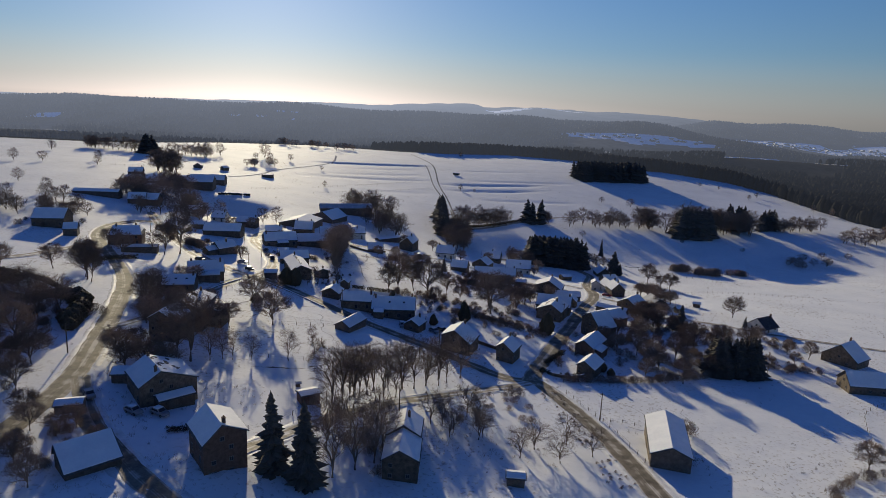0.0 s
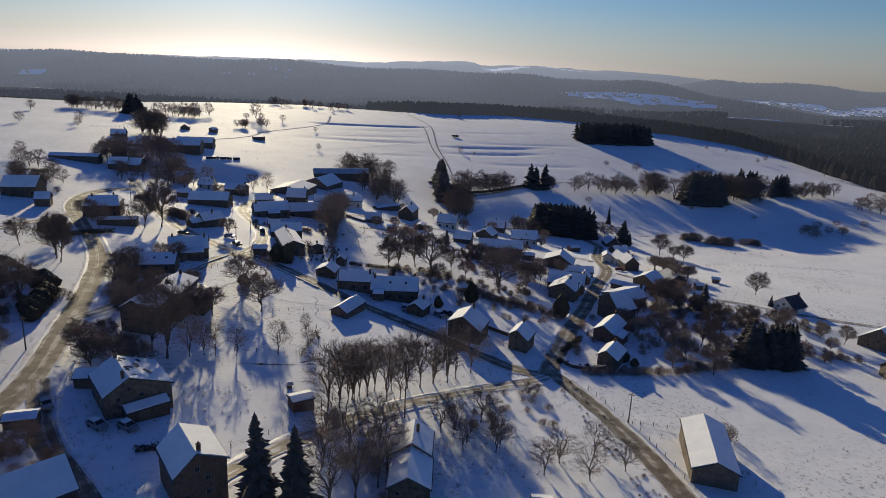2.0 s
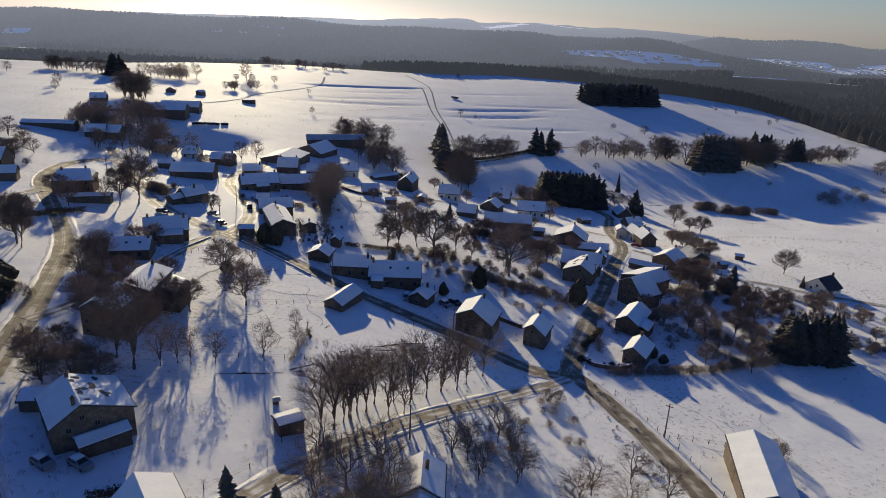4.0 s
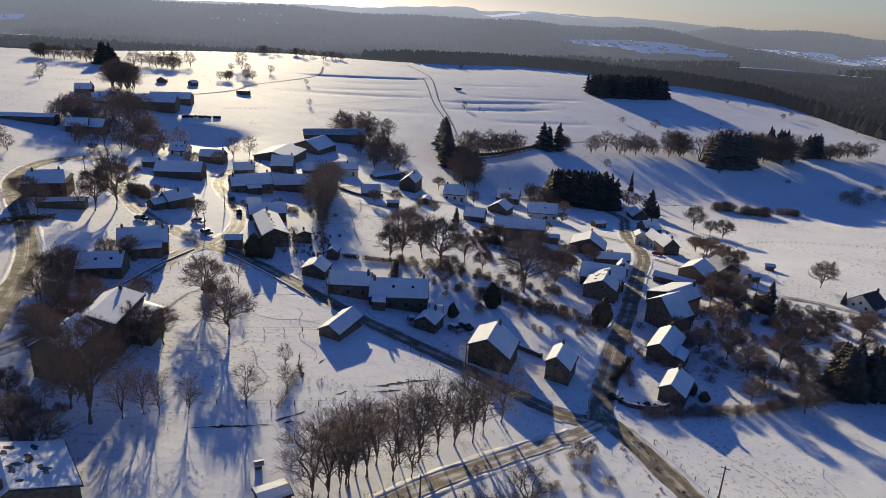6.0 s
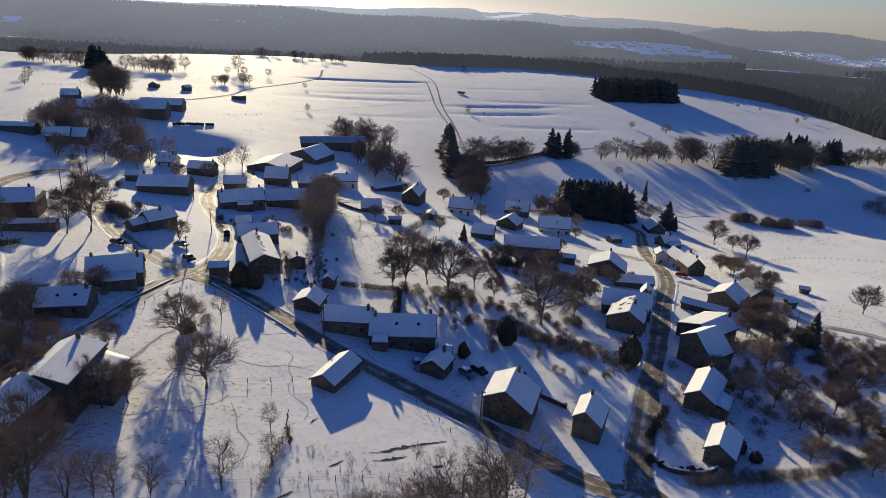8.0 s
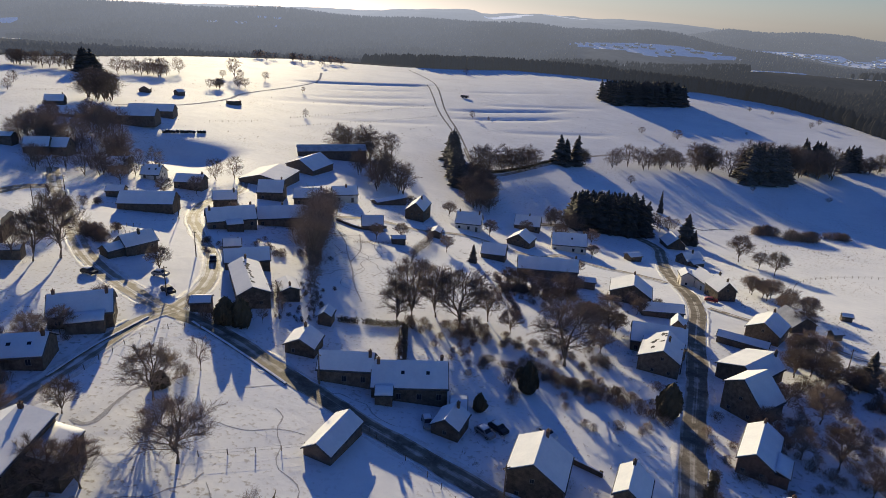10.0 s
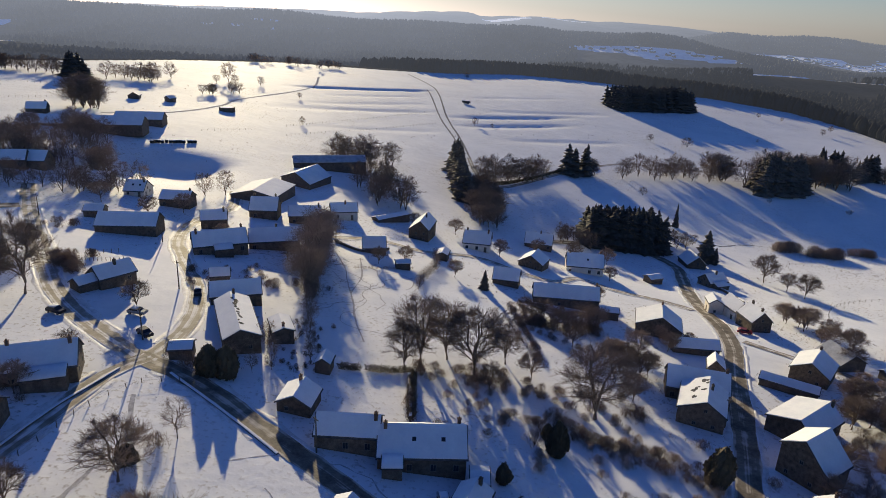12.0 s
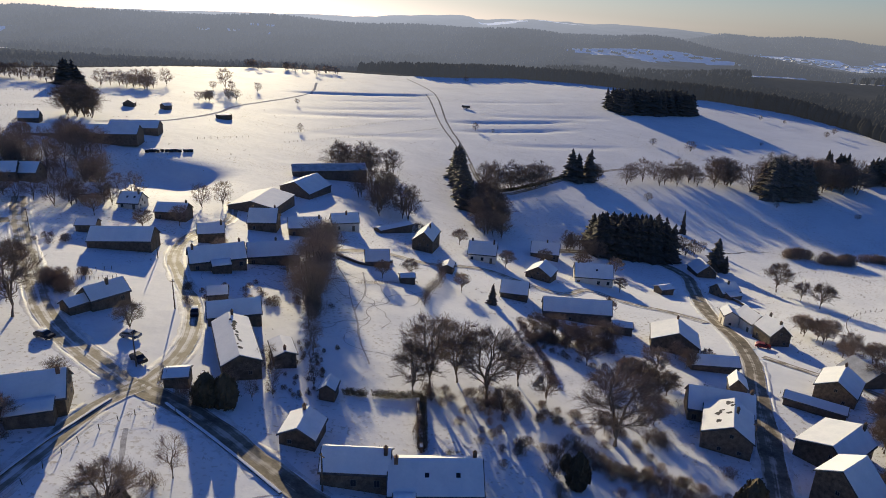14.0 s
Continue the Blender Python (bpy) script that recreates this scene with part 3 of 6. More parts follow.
house("barn", "small lit annex beside the farmhouse", -60.5, 80.5, 10, 4.6, 2.6, 2.2, 1.01, STONE, windows=False, barn=True, chimneys=0)
house("barn", "snow-covered shed on the corner of the roads", -63.5, 64.2, 18, 5.6, 2, 1.8, 0.56, CLAD, windows=False, barn=True, chimneys=0)
house("house", "tall brick house with clipped gables and snowy roof", -29.8, 50, -55, 10, 3.6, 6.9, 3.3, BRICK, chimneys=1, floor=9.53, left_half=4.7, left_lift=1.2)
# roof made steeper so its near slope lies in shade
house("barn", "long low workshop with a snowy roof steepened into shade", -51.7, 47.2, 45, 9.6, 5.3, 1.16, 3.39, CLAD, barn=True, windows=False, chimneys=0, left_half=0.9, left_lift=1.5)
house("house", "stone house gable with a snowy roof among bare trees", 3.1, 57.2, 89, 9.3, 3.9, 4.4, 2.1, STONE, chimneys=0, left_half=3.5)
house("house", "higher rear house block with one chimney", 3.4, 65.2, 88, 8.2, 3.6, 5.4, 2.3, STONE, chimneys=1)
house("barn", "long hay barn in the snowy paddock", 62.2, 80.4, -103, 19.2, 4.6, 4.1, 2, CLAD, barn=True, windows=False, chimneys=0)
house("barn", "small field barn with a bright snowy roof", -18.4, 141.8, 68, 11.2, 2.9, 1.85, 1.86, CLAD, barn=True, windows=False, chimneys=0, left_lift=0.27)
house("house", "small stone cottage beside the lane", 1.5, 151.5, 68, 6.5, 3, 2.3, 1.83, STONE, chimneys=1)
house("house", "long stone farmhouse with a wide snowy roof", -6.5, 163.6, 1.5, 15.3, 5.2, 3.4, 3.3, STONE, chimneys=2, skylights=2, lean=(-1, -6.5, -3.2, 2.2, 3.2))
house("house", "stone house joined to the long farmhouse", -19.1, 164.6, -2, 11.4, 3.3, 3.3, 2.7, STONE, chimneys=1, left_half=4)
house("house", "cottage with steep slopes and small dormers", -29.3, 173.8, 82, 7.1, 3.4, 1.95, 2.18, STONE, chimneys=1, left_half=3.6, left_lift=0.62)
house("barn", "tall stone barn with snow sliding off its ridge", -48.2, 199.4, 112, 21, 4.4, 3.6, 1.9, STONE, barn=True, chimneys=1, melt=(-1, 18, 0.02, 0.20), left_half=3.8)
house("barn", "long stable with blue-shaded snow roof", -52.9, 216.2, 17.4, 12.3, 3.2, 2.6, 3, STONE, barn=True, chimneys=0, left_half=3)
house("barn", "small garden shed under snow", -60.3, 227.9, 16, 5.4, 2.2, 2, 1.77, CLAD, barn=True, windows=False, chimneys=0)
house("house", "row of stone cottages with joined snowy roofs", -68, 252.6, 24, 15.6, 4.4, 3, 3.55, STONE, chimneys=2, lean=(-1, -2, 3, 2.4, 2.6))
house("house", "stone row house with a low snowy roof", -54.6, 263.4, 16, 15.5, 4.2, 3, 3.35, STONE, chimneys=1)
house("house", "narrow stone house at the lane bend", -77.2, 277, 15, 8.6, 3.4, 3.3, 2.66, STONE)
house("house", "stone house with dormers and a big snowy roof", -66.2, 300.1, 3, 10.3, 5, 3.3, 3.94, STONE, chimneys=2)
house("house", "stone house with one snowy slope to the street", -51.8, 299.2, 10, 11.8, 3.9, 3.3, 3.06, STONE, chimneys=1)
house("house", "pale house with a snowy roof behind the gardens", -39.9, 314.8, 15, 10.6, 3.8, 3.3, 2.96, PLASTER, chimneys=1)
house("barn", "low garden barn on the snowy meadow", -24.7, 276.3, 7, 8.1, 3.9, 2, 3, CLAD, barn=True, windows=False, chimneys=0, left_half=3.6)
house("house", "tall gabled stone house above the gardens", -8.6, 308, 78, 14, 3.6, 4.7, 3.5, STONE, chimneys=1, left_half=4.6)
house("house", "plastered house with columns on its porch", 12, 306.9, -10, 10.8, 4.5, 3.1, 3.9, PLASTER, chimneys=2, left_half=4.3)
house("house", "stone house near the spruce plantation", 39.2, 328.8, -13.3, 11.7, 4, 2.5, 3.8, STONE, chimneys=1)
house("house", "gabled stone house on the lower street", 32.1, 294.9, 64, 9, 4.9, 2.53, 3.14, STONE, chimneys=1, left_lift=0.13)
house("house", "wide plastered house on the lower street", 52.4, 302, -7, 14.1, 4.9, 3.2, 3.9, PLASTER, chimneys=2, skylights=1, left_half=4.7)
house("barn", "long stone barn with a straight snowy roof", 35.4, 252.2, -6, 20.1, 3.2, 3, 3.5, STONE, barn=True, chimneys=1, left_half=4.1)
house("barn", "low stable with a snowy roof", 18.8, 264.8, -13.5, 8.8, 3.4, 2.3, 3.2, STONE, barn=True, windows=False, chimneys=0)
house("house", "large stone house at the crossroads", 15.7, 138.8, 71.3, 10, 5.5, 3.6, 3.9, STONE, chimneys=1, left_half=4.5, left_lift=1.8)
house("house", "stone house with a broad sunlit roof", 59.8, 237.2, 73, 10.4, 6, 2.94, 3.84, STONE, chimneys=1, left_half=7.1, left_lift=0.99)
house("barn", "long low outbuilding beside the street", 64.9, 224.6, -5, 12.5, 2.6, 2, 1.97, STONE, barn=True, windows=False, chimneys=0)
house("house", "tiny gabled house beside the street", 64.6, 211.3, 71.7, 5.4, 2.8, 2.6, 2.4, STONE, chimneys=0, left_half=1.8)
house("house", "big stone house with roof windows and chimney", 54, 189.9, 66, 12, 4.4, 3.96, 2.82, STONE, chimneys=1, melt=(1, 9, 0.05, 0.5), left_half=5.8, left_lift=0.25)
house("house", "rear wing of stone with a shaded snowy roof", 55.5, 199.3, -16, 13.9, 4.5, 3.3, 3.55, STONE, chimneys=1)
house("house", "stone house with a white sunlit slope", 91, 213.6, 49.5, 10.8, 4.8, 3.1, 3.07, STONE, chimneys=1, left_lift=0.54)
house("barn", "long low cart shed", 80.6, 205.3, -34, 13.3, 2.2, 2, 1.2, CLAD, barn=True, windows=False, chimneys=0, left_half=2.4)
house("barn", "broad low barn with a vent on its roof", 74.8, 185, 36, 13.3, 3.5, 3, 3.2, STONE, barn=True, chimneys=1, left_half=7.1, left_lift=0.9)
house("barn", "big stone barn with a steep shaded slope", 66.8, 171, 33, 8.8, 5.4, 4, 5.2, STONE, barn=True, chimneys=0, left_half=4.6, left_lift=2.6)
house("house", "brick house with a glazed porch", 60.1, 152.8, 58, 13, 3.9, 2.99, 2.5, BRICK, chimneys=1, lean=(-1, -6, 0, 2.4, 2.6), left_half=3.2, left_lift=0.56)
house("house", "low house with shaded snowy roof beside bushes", 55.4, 132.1, 58.6, 9.2, 3.6, 2.64, 2.3, STONE, chimneys=1, left_half=2.6, left_lift=0.64)
house("house", "square stone house at the crossroads", 30.6, 136, 66.8, 8.2, 3.6, 3.6, 2.8, STONE, chimneys=1, left_half=2.5, left_lift=1.1)
house("house", "small house at the end of the street", 107.9, 335.9, -89, 11.4, 4.8, 2.1, 3.7, STONE, chimneys=1, left_half=4)
house("house", "low house with stepped snowy roofs", 104, 305.5, 20, 9, 3.8, 2.4, 2.86, STONE, chimneys=1, lean=(-1, -3, 2.5, 2.6, 2.2))
house("house", "cream stone house with tall end chimneys", 93.2, 250.1, -83, 8.7, 3.6, 3.7, 3.3, STONE, chimneys=2)
house("house", "white plastered house in the street row", 92.2, 261.1, -80.5, 9, 2.9, 3.6, 3, PLASTER, chimneys=0, left_half=4)
house("house", "narrow white house at the row end", 87, 265.4, -98.9, 6.2, 2.3, 3.8, 1.7, PLASTER, chimneys=0, left_half=3)
house("barn", "open barn with a grey ribbed sheet roof", 103.7, 223.3, -78, 9.3, 4.5, 2.6, 2.74, CLAD, barn=True, windows=False, chimneys=0, bare=(-1,))
house("house", "white chalet with a dark panelled roof", 138.6, 195.9, 30.6, 8.5, 4.6, 1.9, 3.5, PLASTER, chimneys=1, bare=(-1, 1))
house("house", "stone farmhouse with a snowy roof near the orchard", 148.7, 157.3, 35, 9.4, 6.2, 2.6, 4.83, STONE, chimneys=1)
house("barn", "low farm building with a snowy roof", 138.4, 130.8, -5, 11.9, 4.4, 2.6, 3.45, STONE, barn=True, chimneys=0)
house("house", "small farmhouse alone on the upper field", -210.8, 417, 15, 10, 4, 2, 3.15, STONE, chimneys=1)
house("barn", "small field barn on the hillside", -198.3, 503.6, 102, 8, 3.6, 2, 2.21, CLAD, barn=True, windows=False, chimneys=0)
house("house", "small hipped house behind a dark hedge", -111.5, 131, -23, 9, 4.5, 2.3, 3.55, STONE, hip=3.0, chimneys=1)
house("barn", "wide farm hall with a shallow sunlit roof", -74, 329.5, 81, 22, 9.6, 3, 2.28, CLAD, barn=True, windows=False, chimneys=0)
house("barn", "second farm hall with a white sunlit roof", -63, 363.5, 70, 20, 7.5, 2.1, 4.8, CLAD, barn=True, windows=False, chimneys=0, left_lift=2.14)
house("barn", "low cow shed with a snowy roof on the upper farm", -164, 430, 8, 25, 6, 2.6, 3.35, CLAD, windows=False, barn=True, chimneys=0)
house("barn", "long cow shed in the shade of the wood", -178, 397, 8, 58, 6.5, 2.8, 3.55, CLAD, windows=False, barn=True, chimneys=0)
house("barn", "hay hut on the hillside meadow", -178, 509.5, 60, 6, 2.6, 2.27, 1.66, CLAD, windows=False, barn=True, chimneys=0, left_lift=0.24)
house("barn", "dark hangar behind the farm halls", -58, 398, 14, 36, 6, 4.5, 2.17, CLAD, windows=False, barn=True, chimneys=0, bare=(-1,))
house("barn", "low brick shed with a snow cap beside the copse", -19.6, 81.9, 31, 4.9, 2.0, 2.5, 0.4, BRICK, windows=False, barn=True, chimneys=0)
house("barn", "tiny dark wooden hut on the meadow", -23.5, 89.6, 20, 1.4, 0.65, 1.1, 0.25, CLAD, windows=False, barn=True, chimneys=0, bare=(-1, 1))
house("barn", "small flat shed in the orchard", 25.3, 57.5, -5, 4, 1.6, 2, 0.45, CLAD, windows=False, barn=True, chimneys=0)
house("barn", "garden shed with a steep snowy roof", -27.1, 188.5, 85, 4.4, 1.9, 2.4, 1.29, CLAD, windows=False, barn=True, chimneys=0)
house("barn", "white-roofed garage beside the dark yews", -55, 186, 10, 5, 2.4, 2.4, 0.9, STONE, windows=False, barn=True, chimneys=0)
house("barn", "small garage with a white roof", -14.5, 262, 10, 5, 2.2, 2.2, 0.67, STONE, windows=False, barn=True, chimneys=0)
house("barn", "low shed beside the gabled house", -1.5, 281.5, 80, 6, 2.2, 2.4, 0.91, STONE, windows=False, barn=True, chimneys=0)
house("barn", "little field hut under snow", 112, 216, 10, 3.6, 1.6, 2, 0.9, CLAD, windows=False, barn=True, chimneys=0)
house("barn", "little animal shelter in the field", 127, 235, -20, 3.6, 1.6, 1.8, 0.67, CLAD, windows=False, barn=True, chimneys=0)
house("barn", "side shed of the tall stone barn", -38.5, 200.5, -69, 8, 2.6, 3, 0.91, STONE, windows=False, barn=True, chimneys=1)

house("barn", "long low shed behind the cottages", -22, 323.5, 40, 16, 2.6, 2.2, 0.76, CLAD, windows=False, barn=True, chimneys=0)
house("house", "white house half hidden by bare trees", -130, 311, 10, 9, 4.2, 2.8, 3.15, PLASTER)
house("house", "stone house under the wood at the lane", -160, 322, 5, 12, 4.6, 3, 3.35, STONE)
house("barn", "small annex beside the long low barn", -113.5, 273, 5, 6.5, 2.6, 2.4, 1.58, STONE, windows=False, barn=True, chimneys=0)
house("barn", "low stone annex in front of the hipped farmhouse", -112, 203, 14, 14, 2.4, 2.4, 0.78, STONE, windows=False, barn=True, chimneys=0)
house("house", "dark farmhouse among trees above the lane", -166, 236, 8, 14, 5.5, 4, 3.94, STONE)
house("barn", "small dark barn above the lane", -150, 222, 20, 6, 3.4, 3, 2.37, CLAD, windows=False, barn=True, chimneys=0)
house("house", "stone house behind the upper orchard", -165, 318, 15, 10, 4.4, 3, 3.35, STONE)
house("barn", "low sheds of the upper orchard", -190, 322, 5, 26, 3.2, 2.4, 1.38, CLAD, windows=False, barn=True, chimneys=0)
house("barn", "garage with a snowy roof below the spruces", 78.5, 299.5, 20, 6, 2.6, 2.3, 0.99, STONE, windows=False, barn=True, chimneys=0)
house("barn", "small end annex of the long farmhouse", 3.2, 157.6, -2, 3.6, 2.6, 2.4, 0.78, STONE, windows=False, barn=True, chimneys=0)
house("barn", "flat-roofed shed behind the long barn", 47, 245, -9, 6, 2.4, 2.6, 0.9, STONE, windows=False, barn=True, chimneys=0)


# ---- roads ----

CENTRES = []


def smooth_line(pts, gap=3.0):
    p = [Vector((x, y, 0)) for x, y in pts]
    p = [p[0] * 2 - p[1]] + p + [p[-1] * 2 - p[-2]]
    out = []
    for i in range(1, len(p) - 2):
        n = max(2 if gap > 2 else 1, int((p[i + 1] - p[i]).length / gap))
        for k in range(n):
            t = k / n
            a, b, c, d = p[i - 1], p[i], p[i + 1], p[i + 2]
            out.append(0.5 * ((2 * b) + (c - a) * t + (2 * a - 5 * b + 4 * c - d) * t * t + (3 * b - a - 3 * c + d) * t ** 3))
    return out + [p[-2]]


def road(name, label, pts, width, mat, lift, rough=0.25, banks=True):
    """A strip on the ground along a smooth line, with worn edges; its ploughed snow banks follow later."""
    line = smooth_line(pts, 3.0 if name != "brook" else 0.5)
    rng = random.Random(len(pts) * 31 + int(pts[0][0]))
    verts, faces = [], []
    cols = 7
    for i, p in enumerate(line):
        d = (line[min(i + 1, len(line) - 1)] - line[max(i - 1, 0)]).normalized()
        nrm = Vector((-d.y, d.x, 0))
        e0, e1 = rng.uniform(-rough, rough), rng.uniform(-rough, rough)
        for k in range(cols):
            u = k / (cols - 1) * 2 - 1
            q = p + nrm * (u * width / 2 + (e0 if u < 0 else e1) * abs(u) ** 3) * (1 if name != "brook" else (0.2 + 0.8 * math.sin(math.pi * i / (len(line) - 1))) * (0.55 + 0.45 * math.sin(i * 0.7 + pts[0][0]) * math.sin(i * 0.29 + k)))
            rut = -0.03 if k in (2, 4) and width > 1.2 else 0.0
            verts.append((q.x, q.y, tz(q.x, q.y) + lift + rut))
        if i:
            a = (i - 1) * cols
            for k in range(cols - 1):
                faces.append((a + k, a + k + 1, a + cols + k + 1, a + cols + k))
    me = mesh_object(name, verts, faces, mat, None, True)
    layer = me.uv_layers.new(name="across")
    for loop in me.loops:
        layer.data[loop.index].uv = (loop.vertex_index % cols / (cols - 1), loop.vertex_index // cols * 3.0)
    ob = new(name, me)
    tagged(ob, label, "road", kind="structure")
    CENTRES.append((line, width, banks))


def snow_banks():
    for n, (line, width, wanted) in enumerate(CENTRES):
        if not wanted:
            continue
        for side in (-1, 1):
            verts, faces, prev = [], [], None
            rng = random.Random(n * 2 + side)
            for i, p in enumerate(line):
                d = (line[min(i + 1, len(line) - 1)] - line[max(i - 1, 0)]).normalized()
                nrm = Vector((-d.y, d.x, 0)) * side
                c = p + nrm * (width / 2 + 0.55)
                near = any((c - q).length < w / 2 + 1.6 for m, (l2, w, _) in enumerate(CENTRES) if m != n for q in l2)
                if near:
                    prev = None
                    continue
                h, w = rng.uniform(0.02, 0.30), rng.uniform(0.3, 0.9)
                row = len(verts)
                for off, z in ((-w, -0.05), (-w * 0.4, h * 0.8), (w * 0.1, h), (w * 0.7, h * 0.5), (w * 1.5, -0.05)):
                    q = c + nrm * off
                    verts.append((q.x, q.y, tz(q.x, q.y) + z))
                if prev is not None:
                    for k in range(4):
                        faces.append((prev + k, prev + k + 1, row + k + 1, row + k))
                prev = row
            if faces:
                ob = new("snow_bank", mesh_object("snow_bank", verts, faces, BANK_SNOW, None, True))
                tagged(ob, "ploughed ridge of dirty snow along the road", "snow bank", kind="structure")


road("road", "winding main road with brown slush and wheel tracks", [(-136, 276), (-144, 268), (-147.5, 252), (-145, 236), (-137, 219), (-110, 180), (-96.5, 157), (-86, 130), (-77.5, 102), (-72, 82), (-70, 64), (-71, 40), (-74, 10), (-78, -40), (-80, -100), (-84, -240), (-90, -420)], 5.2, SLUSH, 0.07)
road("road", "side road with packed snow past the tall brick house", [(-70, 80), (-65.5, 72.5), (-58.5, 61.6), (-50.3, 53.0), (-41, 43.8), (-33, 37), (-20, 25), (-8, 5), (8, -30), (34, -72), (66, -112)], 4.2, SLUSH, 0.085)
road("brook", "dark ditch across the valley meadow", [(122, 374), (130, 372.6), (135.5, 370.2), (145, 374.8), (155, 376.4), (162, 374.8)], 1.1, WATER, 0.05, 0.4, banks=False)
road("lane", "narrow lane curving into the junction", [(-150, 300), (-135, 274), (-111, 237), (-94, 212), (-81, 198), (-69.5, 188.5), (-61, 182)], 5.0, TRACK, 0.09)
road("lane", "slushy lane climbing between the cottages", [(-61, 182), (-59, 193), (-59.6, 206), (-64.5, 222), (-75.5, 243), (-82, 258), (-85, 280), (-80, 305), (-86, 330)], 3.8, TRACK, 0.10)
road("road", "village street shaded by the houses", [(-63, 184), (-48, 176), (-33, 164), (-21.7, 155.5), (-13.6, 149), (-6, 144), (1.4, 139), (7, 135), (13.5, 130), (21, 124), (29, 118.5), (38, 118)], 4.6, SLUSH, 0.11)
road("lane", "lane leading down from the junction", [(-61, 183), (-65, 175), (-68, 155.6), (-71.2, 137), (-75, 120), (-79.5, 110)], 3.6, TRACK, 0.12)
road("road", "straight country road with wheel tracks", [(36, 122), (40.7, 112), (44.5, 102), (48, 91), (51.5, 75), (54, 58), (57, 35), (60, 0), (64, -60), (72, -200), (86, -420)], 5.0, SLUSH, 0.13)
road("road", "street climbing between stone houses", [(36, 118), (39, 128.5), (44, 142), (50, 158), (60, 183), (70, 210), (78, 230), (82.5, 248), (84, 264), (87, 283), (93.5, 308), (98.5, 330), (92, 347), (79, 351), (60, 348), (42, 340)], 5.0, SLUSH, 0.14)
road("lane", "snowy lane below the copse", [(36, 117), (28, 110), (25.6, 109), (15, 101), (5, 93.4), (-7.4, 82), (-14.4, 74), (-23.4, 60.7), (-30, 45)], 3.2, TRACK, 0.15)
road("lane", "snowy lane to the chalet", [(84, 236), (95, 224), (101, 218), (110, 203), (123, 197), (134, 190), (160, 182), (220, 170)], 2.8, TRACK, 0.16, banks=False)
road("lane", "snowy lane leaving the bend", [(-134, 212), (-139, 192), (-150, 172), (-180, 150), (-230, 135)], 4.5, TRACK, 0.17, banks=False)
road("lane", "lane between the long barn and the houses", [(80, 264), (77.9, 267), (70, 273), (58, 278.5), (47.8, 288), (38, 278), (28.7, 280), (11, 292), (-8, 286), (-24, 290), (-40, 284), (-60, 275), (-80, 268)], 3.0, TRACK, 0.18)
road("track", "wheel rut of the farm track up the hillside", [(17, 471), (12.1, 525), (3.8, 601.5), (-2.4, 710), (-10.6, 764), (-37, 851)], 1.3, RUT, 0.06, banks=False)
road("track", "wheel rut of the farm track up the hillside", [(13.4, 469), (8.2, 523), (-0.8, 588), (-9, 690), (-13.2, 732)], 1.1, RUT, 0.06, banks=False)
road("lane", "sunken lane curving along the bank below the trees", [(16, 472), (19, 440), (24.6, 417), (34, 421), (48.6, 437), (73, 465), (99, 489), (121, 502), (148, 505), (190, 500)], 3.0, TRACK, 0.06, banks=False)
road("track", "field track across the upper slope", [(-190, 440), (-165, 470), (-150, 520), (-146, 565), (-115, 661), (-120, 740)], 2.2, TRAIL, 0.06, banks=False)
for pts in ([(-37, 97.2), (-34, 98.2), (-31, 99.2), (-28.5, 99.9), (-26.3, 100.8), (-24, 101.3)], [(-22.6, 102.4), (-21.6, 102.9), (-20.4, 103.2)], [(-11, 118.6), (-7.4, 120), (-5, 121.6), (-1.2, 123.8), (3.4, 125.8)], [(-9, 117), (-6, 118.2), (-3.5, 119.6)], [(-25, 128.4), (-24.6, 125.5), (-24.1, 122.6), (-23, 119.6), (-22.2, 117)], [(-24.2, 102.6), (-22, 104.6), (-19.8, 106.9)], [(-15.6, 113.8), (-14.8, 114.6), (-13.6, 116)], [(-20.6, 125), (-19.6, 127.2)], [(0.5, 117.4), (3, 118.6)]):
    road("brook", "dark strips of broken brook, ditch and mud in the snow", pts, 0.8, WATER, 0.05, 0.5, banks=False)
for label, pts in (("trodden footpath across the meadow", [(-36, 267), (-31, 252), (-29.5, 243), (-26, 228), (-24, 216), (-20.5, 204)]),
                   ("trodden footpath across the meadow", [(-28, 265), (-26.5, 255), (-25.7, 245), (-27, 232), (-25, 224)]),
                   ("line of footprints in the snow", [(-38, 143.2), (-35, 142.2), (-32, 142.4), (-29, 143.6), (-26, 143.9), (-23.5, 143.2)]),
                   ("line of footprints in the snow", [(-35, 128), (-33, 124), (-31.5, 120), (-29, 117), (-28.7, 113)]),
                   ("line of footprints in the snow", [(8, 236), (10, 224), (14, 212), (12, 206)])):
    road("footpath", label, pts, 0.4 if "footpath" in label else 0.22, TRAIL, 0.02, 0.12, banks=False)
road("track", "rutted track from the barn to the junction", [(-60.1, 138.7), (-57.9, 137.9), (-56.2, 139), (-55.8, 144), (-55, 149), (-53.2, 152.4), (-54.5, 160), (-58, 170)], 0.7, TRAIL, 0.02, banks=False)
TRAIL_RNG = random.Random(19)
